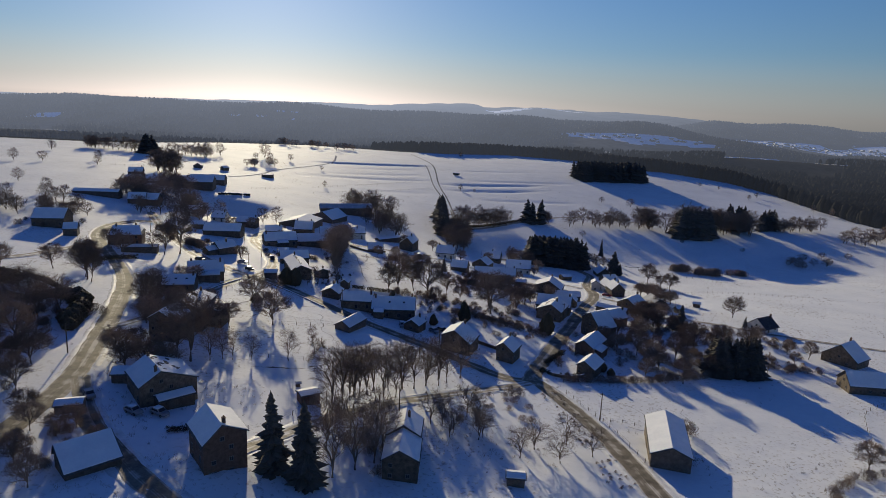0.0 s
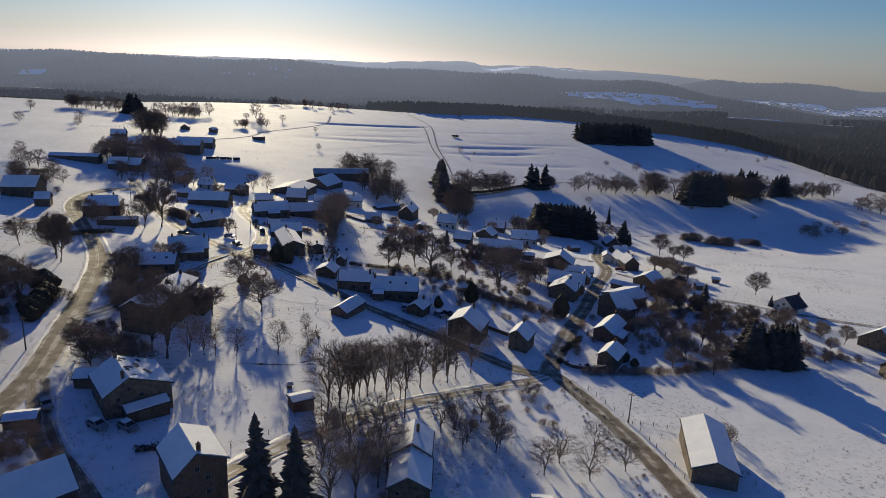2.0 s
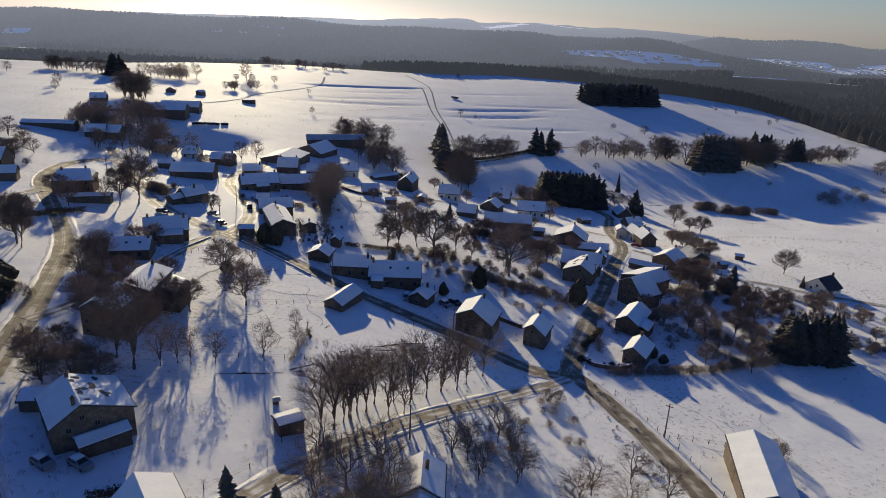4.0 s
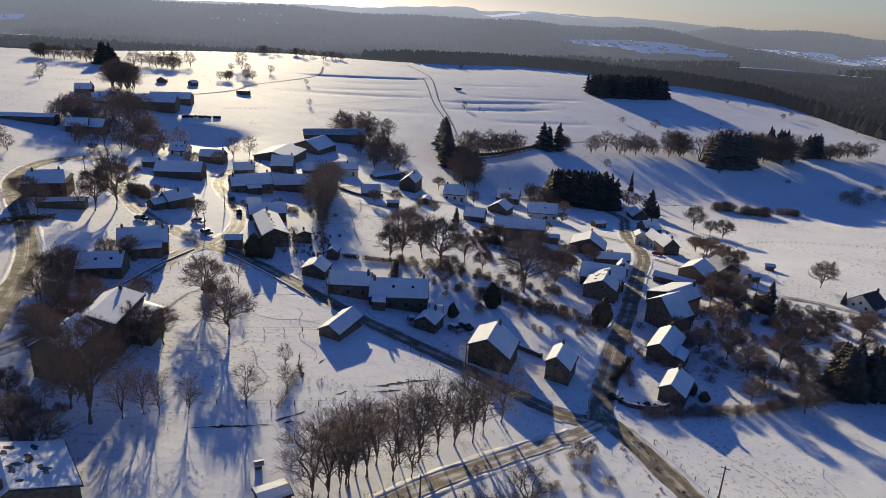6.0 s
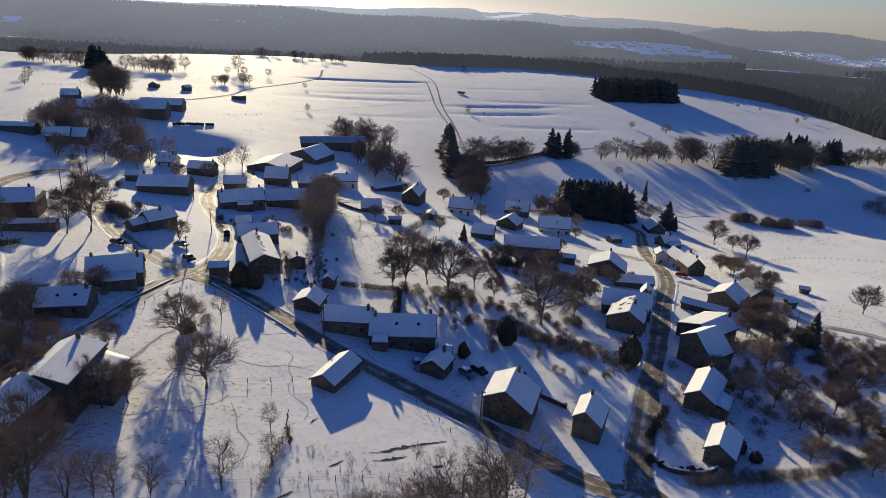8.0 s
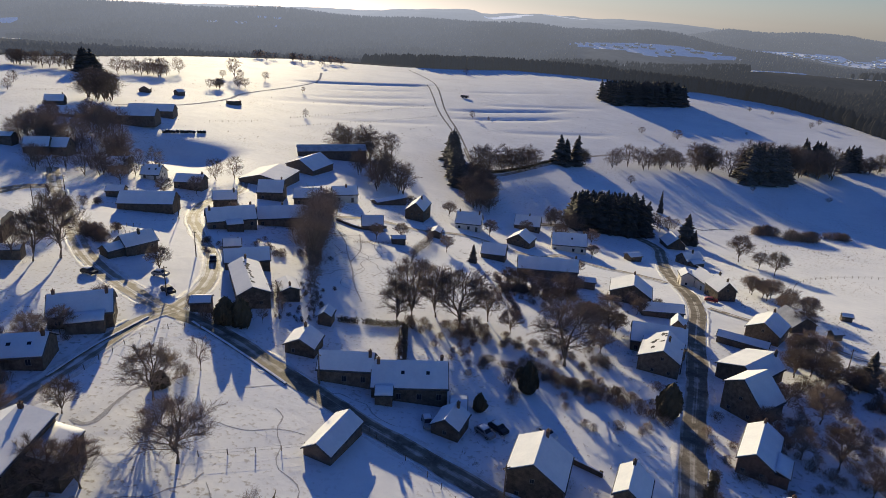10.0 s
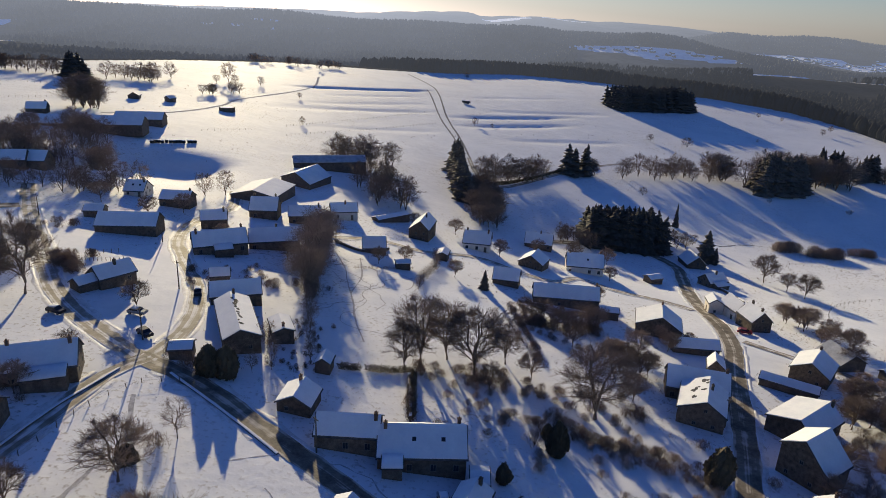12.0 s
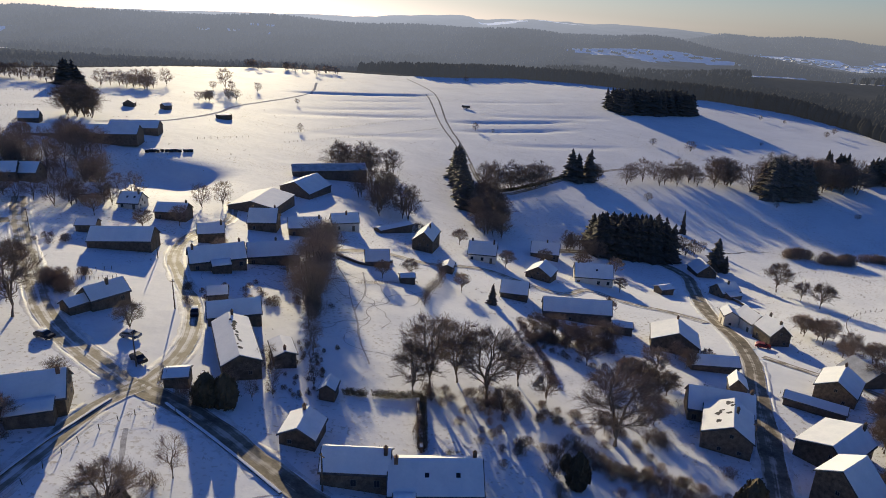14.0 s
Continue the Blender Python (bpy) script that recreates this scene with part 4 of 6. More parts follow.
for tx, ty, head, n in ((-33, 262, -70, 16), (-30, 258, -95, 18), (-34, 248, -40, 12), (-27, 264, -110, 16), (-31, 250, -60, 14), (-26, 246, -100, 14), (-33, 240, -75, 14), (-24, 232, -85, 14), (-28, 226, -95, 12), (-22, 262, -120, 12), (-8, 150, 170, 12), (-30, 150, -60, 10), (12, 224, -100, 10), (58, 112, -60, 12), (76, 108, -120, 12), (-36, 130, -80, 10)):
    pts = []
    for k in range(n):
        pts.append((tx, ty))
        head += TRAIL_RNG.uniform(-48, 48)
        tx, ty = tx + 3.0 * math.cos(radians(head)), ty + 3.0 * math.sin(radians(head))
    road("footpath", "narrow trodden trail in the meadow snow", pts, 0.22, TRAIL, 0.02, 0.1, banks=False)
snow_banks()


# ---- trees ----
def tube(verts, faces, p0, p1, r0, r1, n=4):
    d = (p1 - p0).normalized()
    u = d.orthogonal().normalized()
    v = d.cross(u)
    a = len(verts)
    for k in range(n):
        w = math.tau * k / n
        verts.append(p0 + (u * math.cos(w) + v * math.sin(w)) * r0)
    if r1 <= 0:
        verts.append(p1)
        for k in range(n):
            faces.append((a + k, a + (k + 1) % n, a + n))
        return
    for k in range(n):
        w = math.tau * k / n
        verts.append(p1 + (u * math.cos(w) + v * math.sin(w)) * r1)
    for k in range(n):
        faces.append((a + k, a + (k + 1) % n, a + n + (k + 1) % n, a + n + k))


def rand_dir(rng, d, spread):
    u = d.orthogonal().normalized()
    v = d.cross(u)
    w = rng.uniform(0, math.tau)
    s = spread * rng.uniform(0.6, 1.25)
    return (d * math.cos(s) + (u * math.cos(w) + v * math.sin(w)) * math.sin(s)).normalized()


def bare_tree_meshes(seed, h=10.0, limbs=20, subs=8, twigs=10, wide=0.42, low=0.16, thick=1.0, leaders=3, fine=1.0, brush=0, skirt=-0.2):
    """A leafless broadleaf tree of height h: a forked trunk, and a round crown of branches and fine twigs."""
    rng = random.Random(seed)
    tv, tf, cv, cf = [], [], [], []
    mid, ru, rz = Vector((0, 0, h * 0.55)), wide * h, 0.46 * h

    def shell(d, k=1.0):
        lump = 1 + 0.10 * math.sin(3 * math.atan2(d.y, d.x) + seed) + 0.08 * math.sin(5 * d.z + 2 * seed)
        return mid + Vector((d.x * ru, d.y * ru, d.z * rz)) * k * lump

    def bough(a, b, r, segs, sides, verts, faces, sag=0.0):
        pts = [a]
        for k in range(1, segs + 1):
            f = k / segs
            q = a.lerp(b, f) + Vector((0, 0, sag * (b - a).length * f * (1 - f) * 2))
            if k < segs:
                q += Vector((rng.uniform(-1, 1), rng.uniform(-1, 1), rng.uniform(-1, 1))) * 0.05 * (b - a).length
            tube(verts, faces, pts[-1], q, r * (1 - 0.72 * (k - 1) / segs), r * (1 - 0.72 * k / segs), sides)
            pts.append(q)
        return pts

    fork = Vector((rng.uniform(-0.03, 0.03) * h, rng.uniform(-0.03, 0.03) * h, low * h))
    bough(Vector((0, 0, -0.4)), fork, 0.026 * h * thick, 2, 7, tv, tf)
    lines = []
    for k in range(leaders):
        w = k * math.tau / leaders + rng.uniform(-0.4, 0.4)
        tip = shell(Vector((math.cos(w) * 0.42, math.sin(w) * 0.42, 0.86)), 0.9)
        lines.append(bough(fork, tip, 0.017 * h * thick, 6, 5, tv, tf, 0.10))
    for k in range(limbs):
        line = lines[k % leaders]
        f = (k // leaders + rng.random()) / (limbs / leaders) * 5.3 + 0.3
        i = int(f)
        b = line[i].lerp(line[i + 1], f - i)
        w = math.atan2(line[-1].y, line[-1].x) + rng.uniform(-1.6, 1.6) + (0 if f > 2 else rng.choice((-0.9, 0.9)))
        up = max(-0.35, min(0.95, (b.z - mid.z) / rz * 0.75 + rng.uniform(0.1, 0.45)))
        flat = math.sqrt(max(0.0, 1 - up * up))
        pts = bough(b, shell(Vector((math.cos(w) * flat, math.sin(w) * flat, up)), rng.uniform(0.74, 0.95)), 0.0075 * h * thick * (1.15 - 0.1 * f), 4, 4, cv, cf, 0.16)
        reach = (pts[-1] - pts[0]).length
        for j in range(subs):
            g = (j + rng.random()) / subs * 3.6 + 0.4
            m = int(min(g, 3.99))
            c = pts[m].lerp(pts[m + 1], g - m)
            main = (pts[-1] - pts[0]).normalized()
            d = rand_dir(rng, (main + Vector((0, 0, 0.25))).normalized(), 0.72)
            end = c + d * min(0.22 * h, reach * 0.5) * rng.uniform(0.55, 1.0)
            tw = bough(c, end, 0.0031 * h * thick * math.sqrt(fine), 2, 3, cv, cf, 0.08)
            for n in range(twigs):
                q = (n + rng.random()) / twigs * 1.9
                o = tw[int(q)].lerp(tw[int(q) + 1], q - int(q))
                dd = rand_dir(rng, (d + Vector((0, 0, 0.3))).normalized(), 0.62)
                tube(cv, cf, o, o + dd * h * rng.uniform(0.07, 0.15), 0.0019 * h * thick * fine, 0, 3)
    for n in range(brush):                                # fine outer shoots that round the crown off
        d = Vector((rng.gauss(0, 1), rng.gauss(0, 1), rng.gauss(0.45 + skirt, 0.9))).normalized()
        if d.z < skirt:
            d.z = -d.z
        o = shell(d, rng.uniform(0.66, 1.0))
        dd = rand_dir(rng, (d + Vector((0, 0, 0.45))).normalized(), 0.55) * h * rng.uniform(0.06, 0.13)
        tube(cv, cf, o - dd * 0.6, o + dd * 0.4, 0.0017 * h * thick * fine, 0, 3)
    return (mesh_object("trunk", [tuple(v) for v in tv], tf, BARK), mesh_object("crown", [tuple(v) for v in cv], cf, TWIG))


def spruce_meshes(seed, h=10.0, whorls=22, per=9, radius=0.23, spray=0.36):
    rng = random.Random(seed)
    tv, tf, cv, cf = [], [], [], []
    tube(tv, tf, Vector((0, 0, -0.4)), Vector((0, 0, h * 0.95)), 0.018 * h, 0.004 * h, 6)
    for k in range(whorls):
        f = (k + 0.3) / whorls
        z = h * (0.07 + 0.90 * f)
        reach = h * radius * (1 - f) ** 0.7 * rng.uniform(0.85, 1.12) + 0.012 * h
        for j in range(per):
            w = math.tau * (j + rng.uniform(-0.5, 0.5)) / per + k * 0.7
            z = h * (0.05 + 0.91 * (k + rng.uniform(-0.2, 0.8)) / whorls)
            rr = reach * rng.uniform(0.4, 1.35)
            out, side = Vector((math.cos(w), math.sin(w), 0)), Vector((-math.sin(w), math.cos(w), 0))
            droop = rr * rng.uniform(0.25, 0.5)
            a = len(cv)
            wid = rr * spray + 0.018 * h
            cv.extend([Vector((0, 0, z + 0.02 * h)), out * rr * 0.55 + side * wid + Vector((0, 0, z - droop * 0.7)), out * rr + Vector((0, 0, z - droop * 0.75)),
                       out * rr * 0.55 - side * wid + Vector((0, 0, z - droop * 0.7)), out * rr * 0.5 + Vector((0, 0, z - droop * 0.12)), out * rr * 0.4 + Vector((0, 0, z - droop - 0.03 * h))])
            for q in ((0, 4, 1), (1, 4, 2), (2, 4, 3), (3, 4, 0), (1, 2, 5), (2, 3, 5), (0, 1, 5), (3, 0, 5)):
                cf.append(tuple(a + i for i in q))
    tube(cv, cf, Vector((0, 0, h * 0.93)), Vector((0, 0, h)), 0.02 * h, 0, 4)
    return (mesh_object("trunk", [tuple(v) for v in tv], tf, BARK), mesh_object("crown", [tuple(v) for v in cv], cf, NEEDLE))


def bush_meshes(seed, h=2.0, count=380):
    """A leafless shrub: stems from one foot and a mound of thin shoots."""
    rng = random.Random(seed)
    tv, tf, cv, cf = [], [], [], []
    for k in range(9):
        d = Vector((rng.uniform(-0.6, 0.6), rng.uniform(-0.6, 0.6), 1)).normalized()
        tube(tv, tf, Vector((d.x * 0.15, d.y * 0.15, -0.25)), d * h * 0.6, 0.035, 0.012, 3)
    for k in range(count):
        w, f = rng.uniform(0, math.tau), rng.random()
        lobe = 1 + 0.25 * math.sin(3 * w + seed) + 0.15 * math.sin(7 * w)
        rr = 0.62 * h * lobe * math.sqrt(rng.random()) * math.sqrt(max(0.05, 1 - (f * 0.95) ** 2))
        c = Vector((math.cos(w) * rr, math.sin(w) * rr, 0.06 * h + f * h * 0.8))
        d = (c * 0.6 + Vector((rng.uniform(-1, 1), rng.uniform(-1, 1), rng.uniform(0.4, 1.8))) * 0.5 * h).normalized()
        tube(cv, cf, c - d * 0.14 * h, c + d * h * rng.uniform(0.10, 0.22), 0.0085 * h, 0, 3)
    return (mesh_object("stem", [tuple(v) for v in tv], tf, BARK), mesh_object("crown", [tuple(v) for v in cv], cf, TWIG))


def evergreen_meshes(seed, h=2.0, count=900):
    """A dense evergreen: a lumpy leafy mound with small sprays standing off it."""
    rng = random.Random(seed)
    tv, tf, cv, cf = [], [], [], []
    tube(tv, tf, Vector((0, 0, -0.3)), Vector((0, 0, h * 0.5)), 0.06 * h, 0.02 * h, 6)

    def skin(w, f):
        lump = 1 + 0.13 * math.sin(3 * w + seed + 4 * f) + 0.10 * math.sin(5 * w - 9 * f + seed) + 0.06 * math.sin(11 * w + 13 * f)
        r = 0.46 * h * lump * max(0.0, 1 - max(0.0, (f - 0.2) / 0.8) ** 1.6) ** 0.72 * (0.72 + 0.28 * min(1.0, f / 0.22))
        return Vector((math.cos(w) * r, math.sin(w) * r, 0.03 * h + f * h * 0.95))

    n, m = 18, 11
    for j in range(m + 1):
        for i in range(n):
            cv.append(skin(math.tau * i / n, j / m))
    for j in range(m):
        for i in range(n):
            cf.append((j * n + i, j * n + (i + 1) % n, (j + 1) * n + (i + 1) % n, (j + 1) * n + i))
    for k in range(count):
        f = 1 - math.sqrt(rng.random())
        c = skin(rng.uniform(0, math.tau), f)
        s = h * rng.uniform(0.03, 0.085)
        a = len(cv)
        for q in range(4):
            cv.append(c + Vector((rng.uniform(-s, s), rng.uniform(-s, s), rng.uniform(-s, s) * 1.2)))
        cf.extend(tuple(a + i for i in t) for t in ((0, 1, 2), (0, 3, 1), (1, 3, 2), (2, 3, 0)))
    return (mesh_object("stem", [tuple(v) for v in tv], tf, BARK), mesh_object("foliage", [tuple(v) for v in cv], cf, HEDGE))


BROAD = [bare_tree_meshes(s, 10, 30, 10, 11, 0.45, 0.15, brush=1500) for s in (1, 2, 3, 4)]
SLIM = [bare_tree_meshes(s, 10, 24, 7, 6, 0.34, 0.13, 0.66, 3, brush=480) for s in (11, 12, 13)]
FAR_BARE = [bare_tree_meshes(s, 10, 18, 6, 6, 0.40, 0.06, 0.85, 3, 1.6, brush=900, skirt=-0.8) for s in (21, 22, 23)]
SPRUCE = [spruce_meshes(s, 10, 30, 10, 0.22, 0.17) for s in (31, 32, 33)]
FAR_SPRUCE = [spruce_meshes(s, 10, 13, 8, 0.25, 0.30) for s in (41, 42)]
BUSH = [bush_meshes(s) for s in (51, 52, 53)]
LEAFY = [evergreen_meshes(s) for s in (61, 62)]
TREE_RNG = random.Random(77)


def plant(name, label, kinds, x, y, h, wide=1.0, group="", unit=10.0, category="tree"):
    pair = TREE_RNG.choice(kinds)
    s = h / unit
    r = root(name, pose(x, y, tz(x, y), TREE_RNG.uniform(-3, 3), TREE_RNG.uniform(-3, 3), TREE_RNG.uniform(0, 360)), label, category, group)
    for me in pair:
        ob = new(me.name.split(".")[0], me)
        ob.parent = r
        ob.scale = (s * wide, s * wide, s)
    return r


def broad(x, y, h, wide=1.0, label="bare broadleaf tree with a round twiggy crown"):
    plant("broadleaf_tree", label, BROAD, x, y, h, wide, "bare trees")


def slim(x, y, h, wide=1.0, label="slim bare tree standing in the snow"):
    plant("broadleaf_tree", label, SLIM, x, y, h, wide, "bare trees")


def far_bare(x, y, h, wide=1.0, label="distant bare tree on the snowy slope"):
    plant("broadleaf_tree", label, FAR_BARE, x, y, h, wide, "bare trees")


def spruce(x, y, h, wide=1.0, label="dark green spruce rising from the snow", kinds=SPRUCE):
    plant("spruce", label, kinds, x, y, h, wide, "spruces")


def bush(x, y, h, wide=1.0, label="leafless brown bush poking out of snow"):
    plant("bush", label, BUSH, x, y, h, wide, "bushes", 2.0, "bush")


def leafy(x, y, h, wide=1.0, label="dark evergreen garden bush"):
    plant("evergreen_bush", label, LEAFY, x, y, h, wide, "bushes", 2.0, "bush")


def along(fn, pts, gap, h, jitter=1.0, wide=1.0, vary=0.25, **kw):
    for p in smooth_line(pts, gap):
        fn(p.x + TREE_RNG.uniform(-jitter, jitter), p.y + TREE_RNG.uniform(-jitter, jitter), h * TREE_RNG.uniform(1 - vary, 1 + vary), wide * TREE_RNG.uniform(0.85, 1.2), **kw)


def stand(name, label, kinds, x, y, rx, ry, turn, count, h, wide=1.0, vary=0.2, unit=10.0, category="wood"):
    """Many alike trees of a wood or thicket that nobody could count, in one mesh."""
    c, s = math.cos(radians(turn)), math.sin(radians(turn))
    verts, faces, index, mats = [], [], [], []
    total = 0
    for k in range(count):
        u, v = TREE_RNG.uniform(-rx, rx), TREE_RNG.uniform(-ry, ry)
        px, py = x + u * c - v * s, y + u * s + v * c
        m = pose(px, py, tz(px, py), TREE_RNG.uniform(-4, 4), TREE_RNG.uniform(-4, 4), TREE_RNG.uniform(0, 360))
        hh = h * TREE_RNG.uniform(1 - vary, 1 + vary) / unit
        ww = hh * wide * TREE_RNG.uniform(0.85, 1.15)
        mat = np.array(m) @ np.diag((ww, ww, hh, 1))
        for me in TREE_RNG.choice(kinds):
            co = np.empty(len(me.vertices) * 3)
            me.vertices.foreach_get("co", co)
            co = co.reshape(-1, 3)
            verts.append(co @ mat[:3, :3].T + mat[:3, 3])
            if me.materials[0] not in mats:
                mats.append(me.materials[0])
            faces.extend(tuple(i + total for i in p.vertices) for p in me.polygons)
            index.extend([mats.index(me.materials[0])] * len(me.polygons))
            total += len(co)
    ob = new(name, mesh_object(name, np.concatenate(verts).tolist(), faces, mats, index))
    tagged(ob, label, category, kind="stuff")


def patch(fn, x, y, rx, ry, turn, count, h, wide=1.0, vary=0.2, **kw):
    c, s = math.cos(radians(turn)), math.sin(radians(turn))
    for k in range(count):
        u, v = TREE_RNG.uniform(-rx, rx), TREE_RNG.uniform(-ry, ry)
        fn(x + u * c - v * s, y + u * s + v * c, h * TREE_RNG.uniform(1 - vary, 1 + vary), wide * TREE_RNG.uniform(0.85, 1.15), **kw)


# single trees of the gardens and meadows
broad(-7.4, 197.5, 17, 0.86)
broad(-10.8, 193.6, 11.5, 0.95)
broad(-1.4, 201.6, 14, 0.85)
broad(4.7, 196.4, 15.5, 1.1)
broad(12.2, 203.7, 9.5)
broad(7.5, 190.8, 6, 1.1)
broad(17.5, 198, 7.0)
broad(28.9, 184.3, 16.0, 1.2, label="wide old bare tree on the bank")
broad(-97.5, 206.6, 18, 0.85)
broad(-102.1, 202.6, 13, 0.85)
slim(-106.6, 202, 10, 1.1)
broad(-50.3, 147.1, 10.5, 1.1)
slim(-46.2, 159, 7.5)
broad(-40.4, 131.2, 11, 1.25, label="wide bare tree casting a long shadow on snow")
broad(-51.2, 95.2, 18, 0.85, label="big leaning bare tree beside the brook")
slim(-47.3, 97.5, 9.6, 1.1)
slim(-44.7, 99.3, 8.5, 1.1)
slim(-42.3, 99.8, 8)
slim(-38.1, 101.2, 7.4)
slim(-29.6, 105.1, 8.7)
slim(-24.0, 112.0, 6.5, 0.8)
slim(-26.2, 120.5, 6.0, 0.8)
slim(-55, 90, 9)
broad(-107.9, 154.7, 14.5, 0.9, label="group of tall bare stems beside the road")
broad(-110, 158, 13, 0.8)
broad(-105, 152, 12, 0.8)
broad(-93, 93, 11, 1.1)
broad(-100, 84, 10)
broad(-78, 70, 8)
broad(-88, 76, 9)
bush(-86, 95, 3)
bush(-80, 70, 2.5)
# copse beside the lane
along(slim, [(-13, 85), (-7, 90), (-1, 93), (6, 103), (15.4, 112)], 3.6, 12.5, 1.4, 1.0, label="slim bare tree in the roadside copse")
along(slim, [(-11, 88), (-5, 93.5), (2, 99), (10, 109)], 5.0, 11, 1.6, 1.0, label="slim bare tree in the roadside copse")
for bx, by, bh in ((-14.5, 84, 13), (-9.8, 88, 12), (-8.9, 51, 12), (-5.3, 55, 13), (-2.1, 58.5, 12), (-12, 62, 11), (-8, 68, 10), (-3, 72, 11), (-1, 64, 11), (-13, 74, 9)):
    slim(bx, by, bh, 1.25, label="slim bare tree behind the farmhouse")
stand("thicket", "tangle of leafless brown bushes in snow", BUSH, -7, 66, 6, 14, 10, 14, 2.4, unit=2.0, category="thicket")
patch(slim, 15, 80, 6, 8, 30, 9, 7.5, 1.2)
slim(19.1, 75.3, 7.7, 1.5, label="bare orchard fruit tree")
slim(27.5, 69.1, 7.1, 1.5, label="bare orchard fruit tree")
slim(31.3, 74.2, 7.2, 1.5, label="bare orchard fruit tree")
slim(39, 78.7, 7.4, 1.5, label="bare orchard fruit tree")
slim(36, 69, 6.8, 1.5, label="bare orchard fruit tree")
slim(44, 74, 6.8, 1.5, label="bare orchard fruit tree")
bush(29, 105.5, 3.2, 1.0)
bush(31.5, 106.5, 2.6, 1.0)
slim(70.3, 90.3, 4.9, 1.3)
bush(72, 92, 3)
broad(107.6, 78.4, 7, 1.2)
along(bush, [(90, 62), (97, 70), (104, 74), (112, 76)], 2.2, 2.4, 0.8)
spruce(-18.9, 48.7, 15.7)
spruce(-13.1, 47.3, 16.6)
# east side of the village
broad(130, 316.5, 12.5)
broad(133.5, 305.5, 8)
broad(135.5, 295.6, 10.5)
broad(112.5, 254.4, 8)
broad(135.1, 215.3, 9.5, 1.1)
spruce(101.4, 184.9, 10.5, 1.25)
spruce(132.4, 197.6, 4.6)
broad(114.8, 141.9, 6.2)
broad(131.6, 162.4, 5.6)
broad(136.9, 158.3, 6.4)
broad(128, 150, 5)
stand("spruce_stand", "dense block of dark spruces", SPRUCE, 103, 139, 7, 3.2, 3, 34, 11.5, 1.3, 0.12, category="wood")
stand("thicket", "tangle of leafless brown bushes in snow", BUSH, 82, 156, 14, 16, 30, 34, 2.4, 1.1, unit=2.0, category="thicket")
stand("thicket", "tangle of leafless brown bushes in snow", BUSH, 105, 165, 14, 8, 30, 18, 2.0, 1.1, unit=2.0, category="thicket")
along(bush, [(47, 122), (60, 125), (72, 128), (86, 133), (95, 135)], 1.7, 2.2, 0.8, 1.2, label="bush of the dark hedge above the paddock")
along(leafy, [(40.9, 127.6), (44.2, 125.4), (49.5, 126.2)], 1.6, 1.3, 0.3, 1.2)
leafy(47.3, 166.4, 8.4, 0.62, label="tall dark yew beside the street")
leafy(60, 134, 3)
leafy(62, 131, 2.4)
# village centre
spruce(10.8, 254.2, 6.8, 1.1)
leafy(-47.9, 180.1, 6.8, 0.7, label="tall dark clipped yew")
leafy(-44.5, 180.3, 7.0, 0.7, label="tall dark clipped yew")
bush(-56.8, 185.5, 3.6, 0.9)
bush(-53.0, 182.0, 3.0, 1.0)
bush(-51.0, 180.8, 3.4, 0.9)
along(slim, [(-42, 284), (-40, 262), (-38.5, 242), (-36.5, 224)], 3.0, 12.5, 1.2, 1.3, label="dense tall hedge tree beside the meadow")
along(bush, [(-42, 284), (-40, 262), (-38.5, 242), (-36.5, 224)], 1.6, 4.5, 0.9, 0.8, label="dense brown hedge bush")
along(slim, [(-37, 222), (-33, 205), (-31, 190)], 5.0, 6.5, 0.8, 1.0)
along(bush, [(6, 182), (18, 178), (32, 172), (45, 163)], 2.2, 2.2, 1.5, 1.2)
bush(14.5, 172.5, 3.5, 0.9)
leafy(17.5, 175, 3.4, 0.8)
leafy(7.5, 160, 4.0, 0.7)
stand("thicket", "tangle of leafless brown bushes in snow", BUSH, 10, 190, 10, 6, 20, 16, 1.8, unit=2.0, category="thicket")
patch(slim, 30, 236, 12, 3, -8, 10, 6, 1.3)
stand("thicket", "tangle of leafless brown bushes in snow", BUSH, 30, 236, 12, 4, -8, 12, 2.0, unit=2.0, category="thicket")
patch(slim, -40, 190, 6, 8, 0, 12, 4.5, 1.0, label="thin sapling in the walled garden")
stand("thicket", "tangle of leafless brown bushes in snow", BUSH, -80, 165, 8, 5, 20, 10, 1.8, unit=2.0, category="thicket")
along(leafy, [(-131, 147), (-123, 145), (-114, 140), (-104, 134.5), (-97.5, 131)], 1.2, 3.6, 0.8, 1.3, label="dark hedge bush above the road")
along(leafy, [(-96.5, 131), (-93.5, 124), (-90, 115), (-88, 108)], 1.2, 3.6, 0.8, 1.3, label="dark hedge bush above the road")
stand("thicket", "tangle of leafless brown bushes in snow", BUSH, -100, 120, 14, 14, 0, 22, 2.4, unit=2.0, category="thicket")
patch(slim, -110, 108, 14, 14, 0, 8, 7, 1.2)
patch(slim, -75, 178, 6, 5, 0, 5, 5, 1.1)
stand("thicket", "tangle of leafless brown bushes in snow", BUSH, -99, 232, 5, 5, 0, 9, 2.2, unit=2.0, category="thicket")
far_bare(-93.2, 316.9, 10)
far_bare(-87.6, 322.9, 10)
# woods round the upper farms
stand("bare_wood", "belt of bare broadleaf trees in the snow", FAR_BARE, -160, 342, 24, 14, 10, 24, 12, 1.1, category="wood")
stand("bare_wood", "belt of bare broadleaf trees in the snow", FAR_BARE, -172, 372, 18, 8, 10, 14, 12, 1.1, category="wood")
stand("bare_wood", "belt of bare broadleaf trees in the snow", FAR_BARE, -136, 303, 22, 9, 20, 16, 9, 1.1, category="wood")
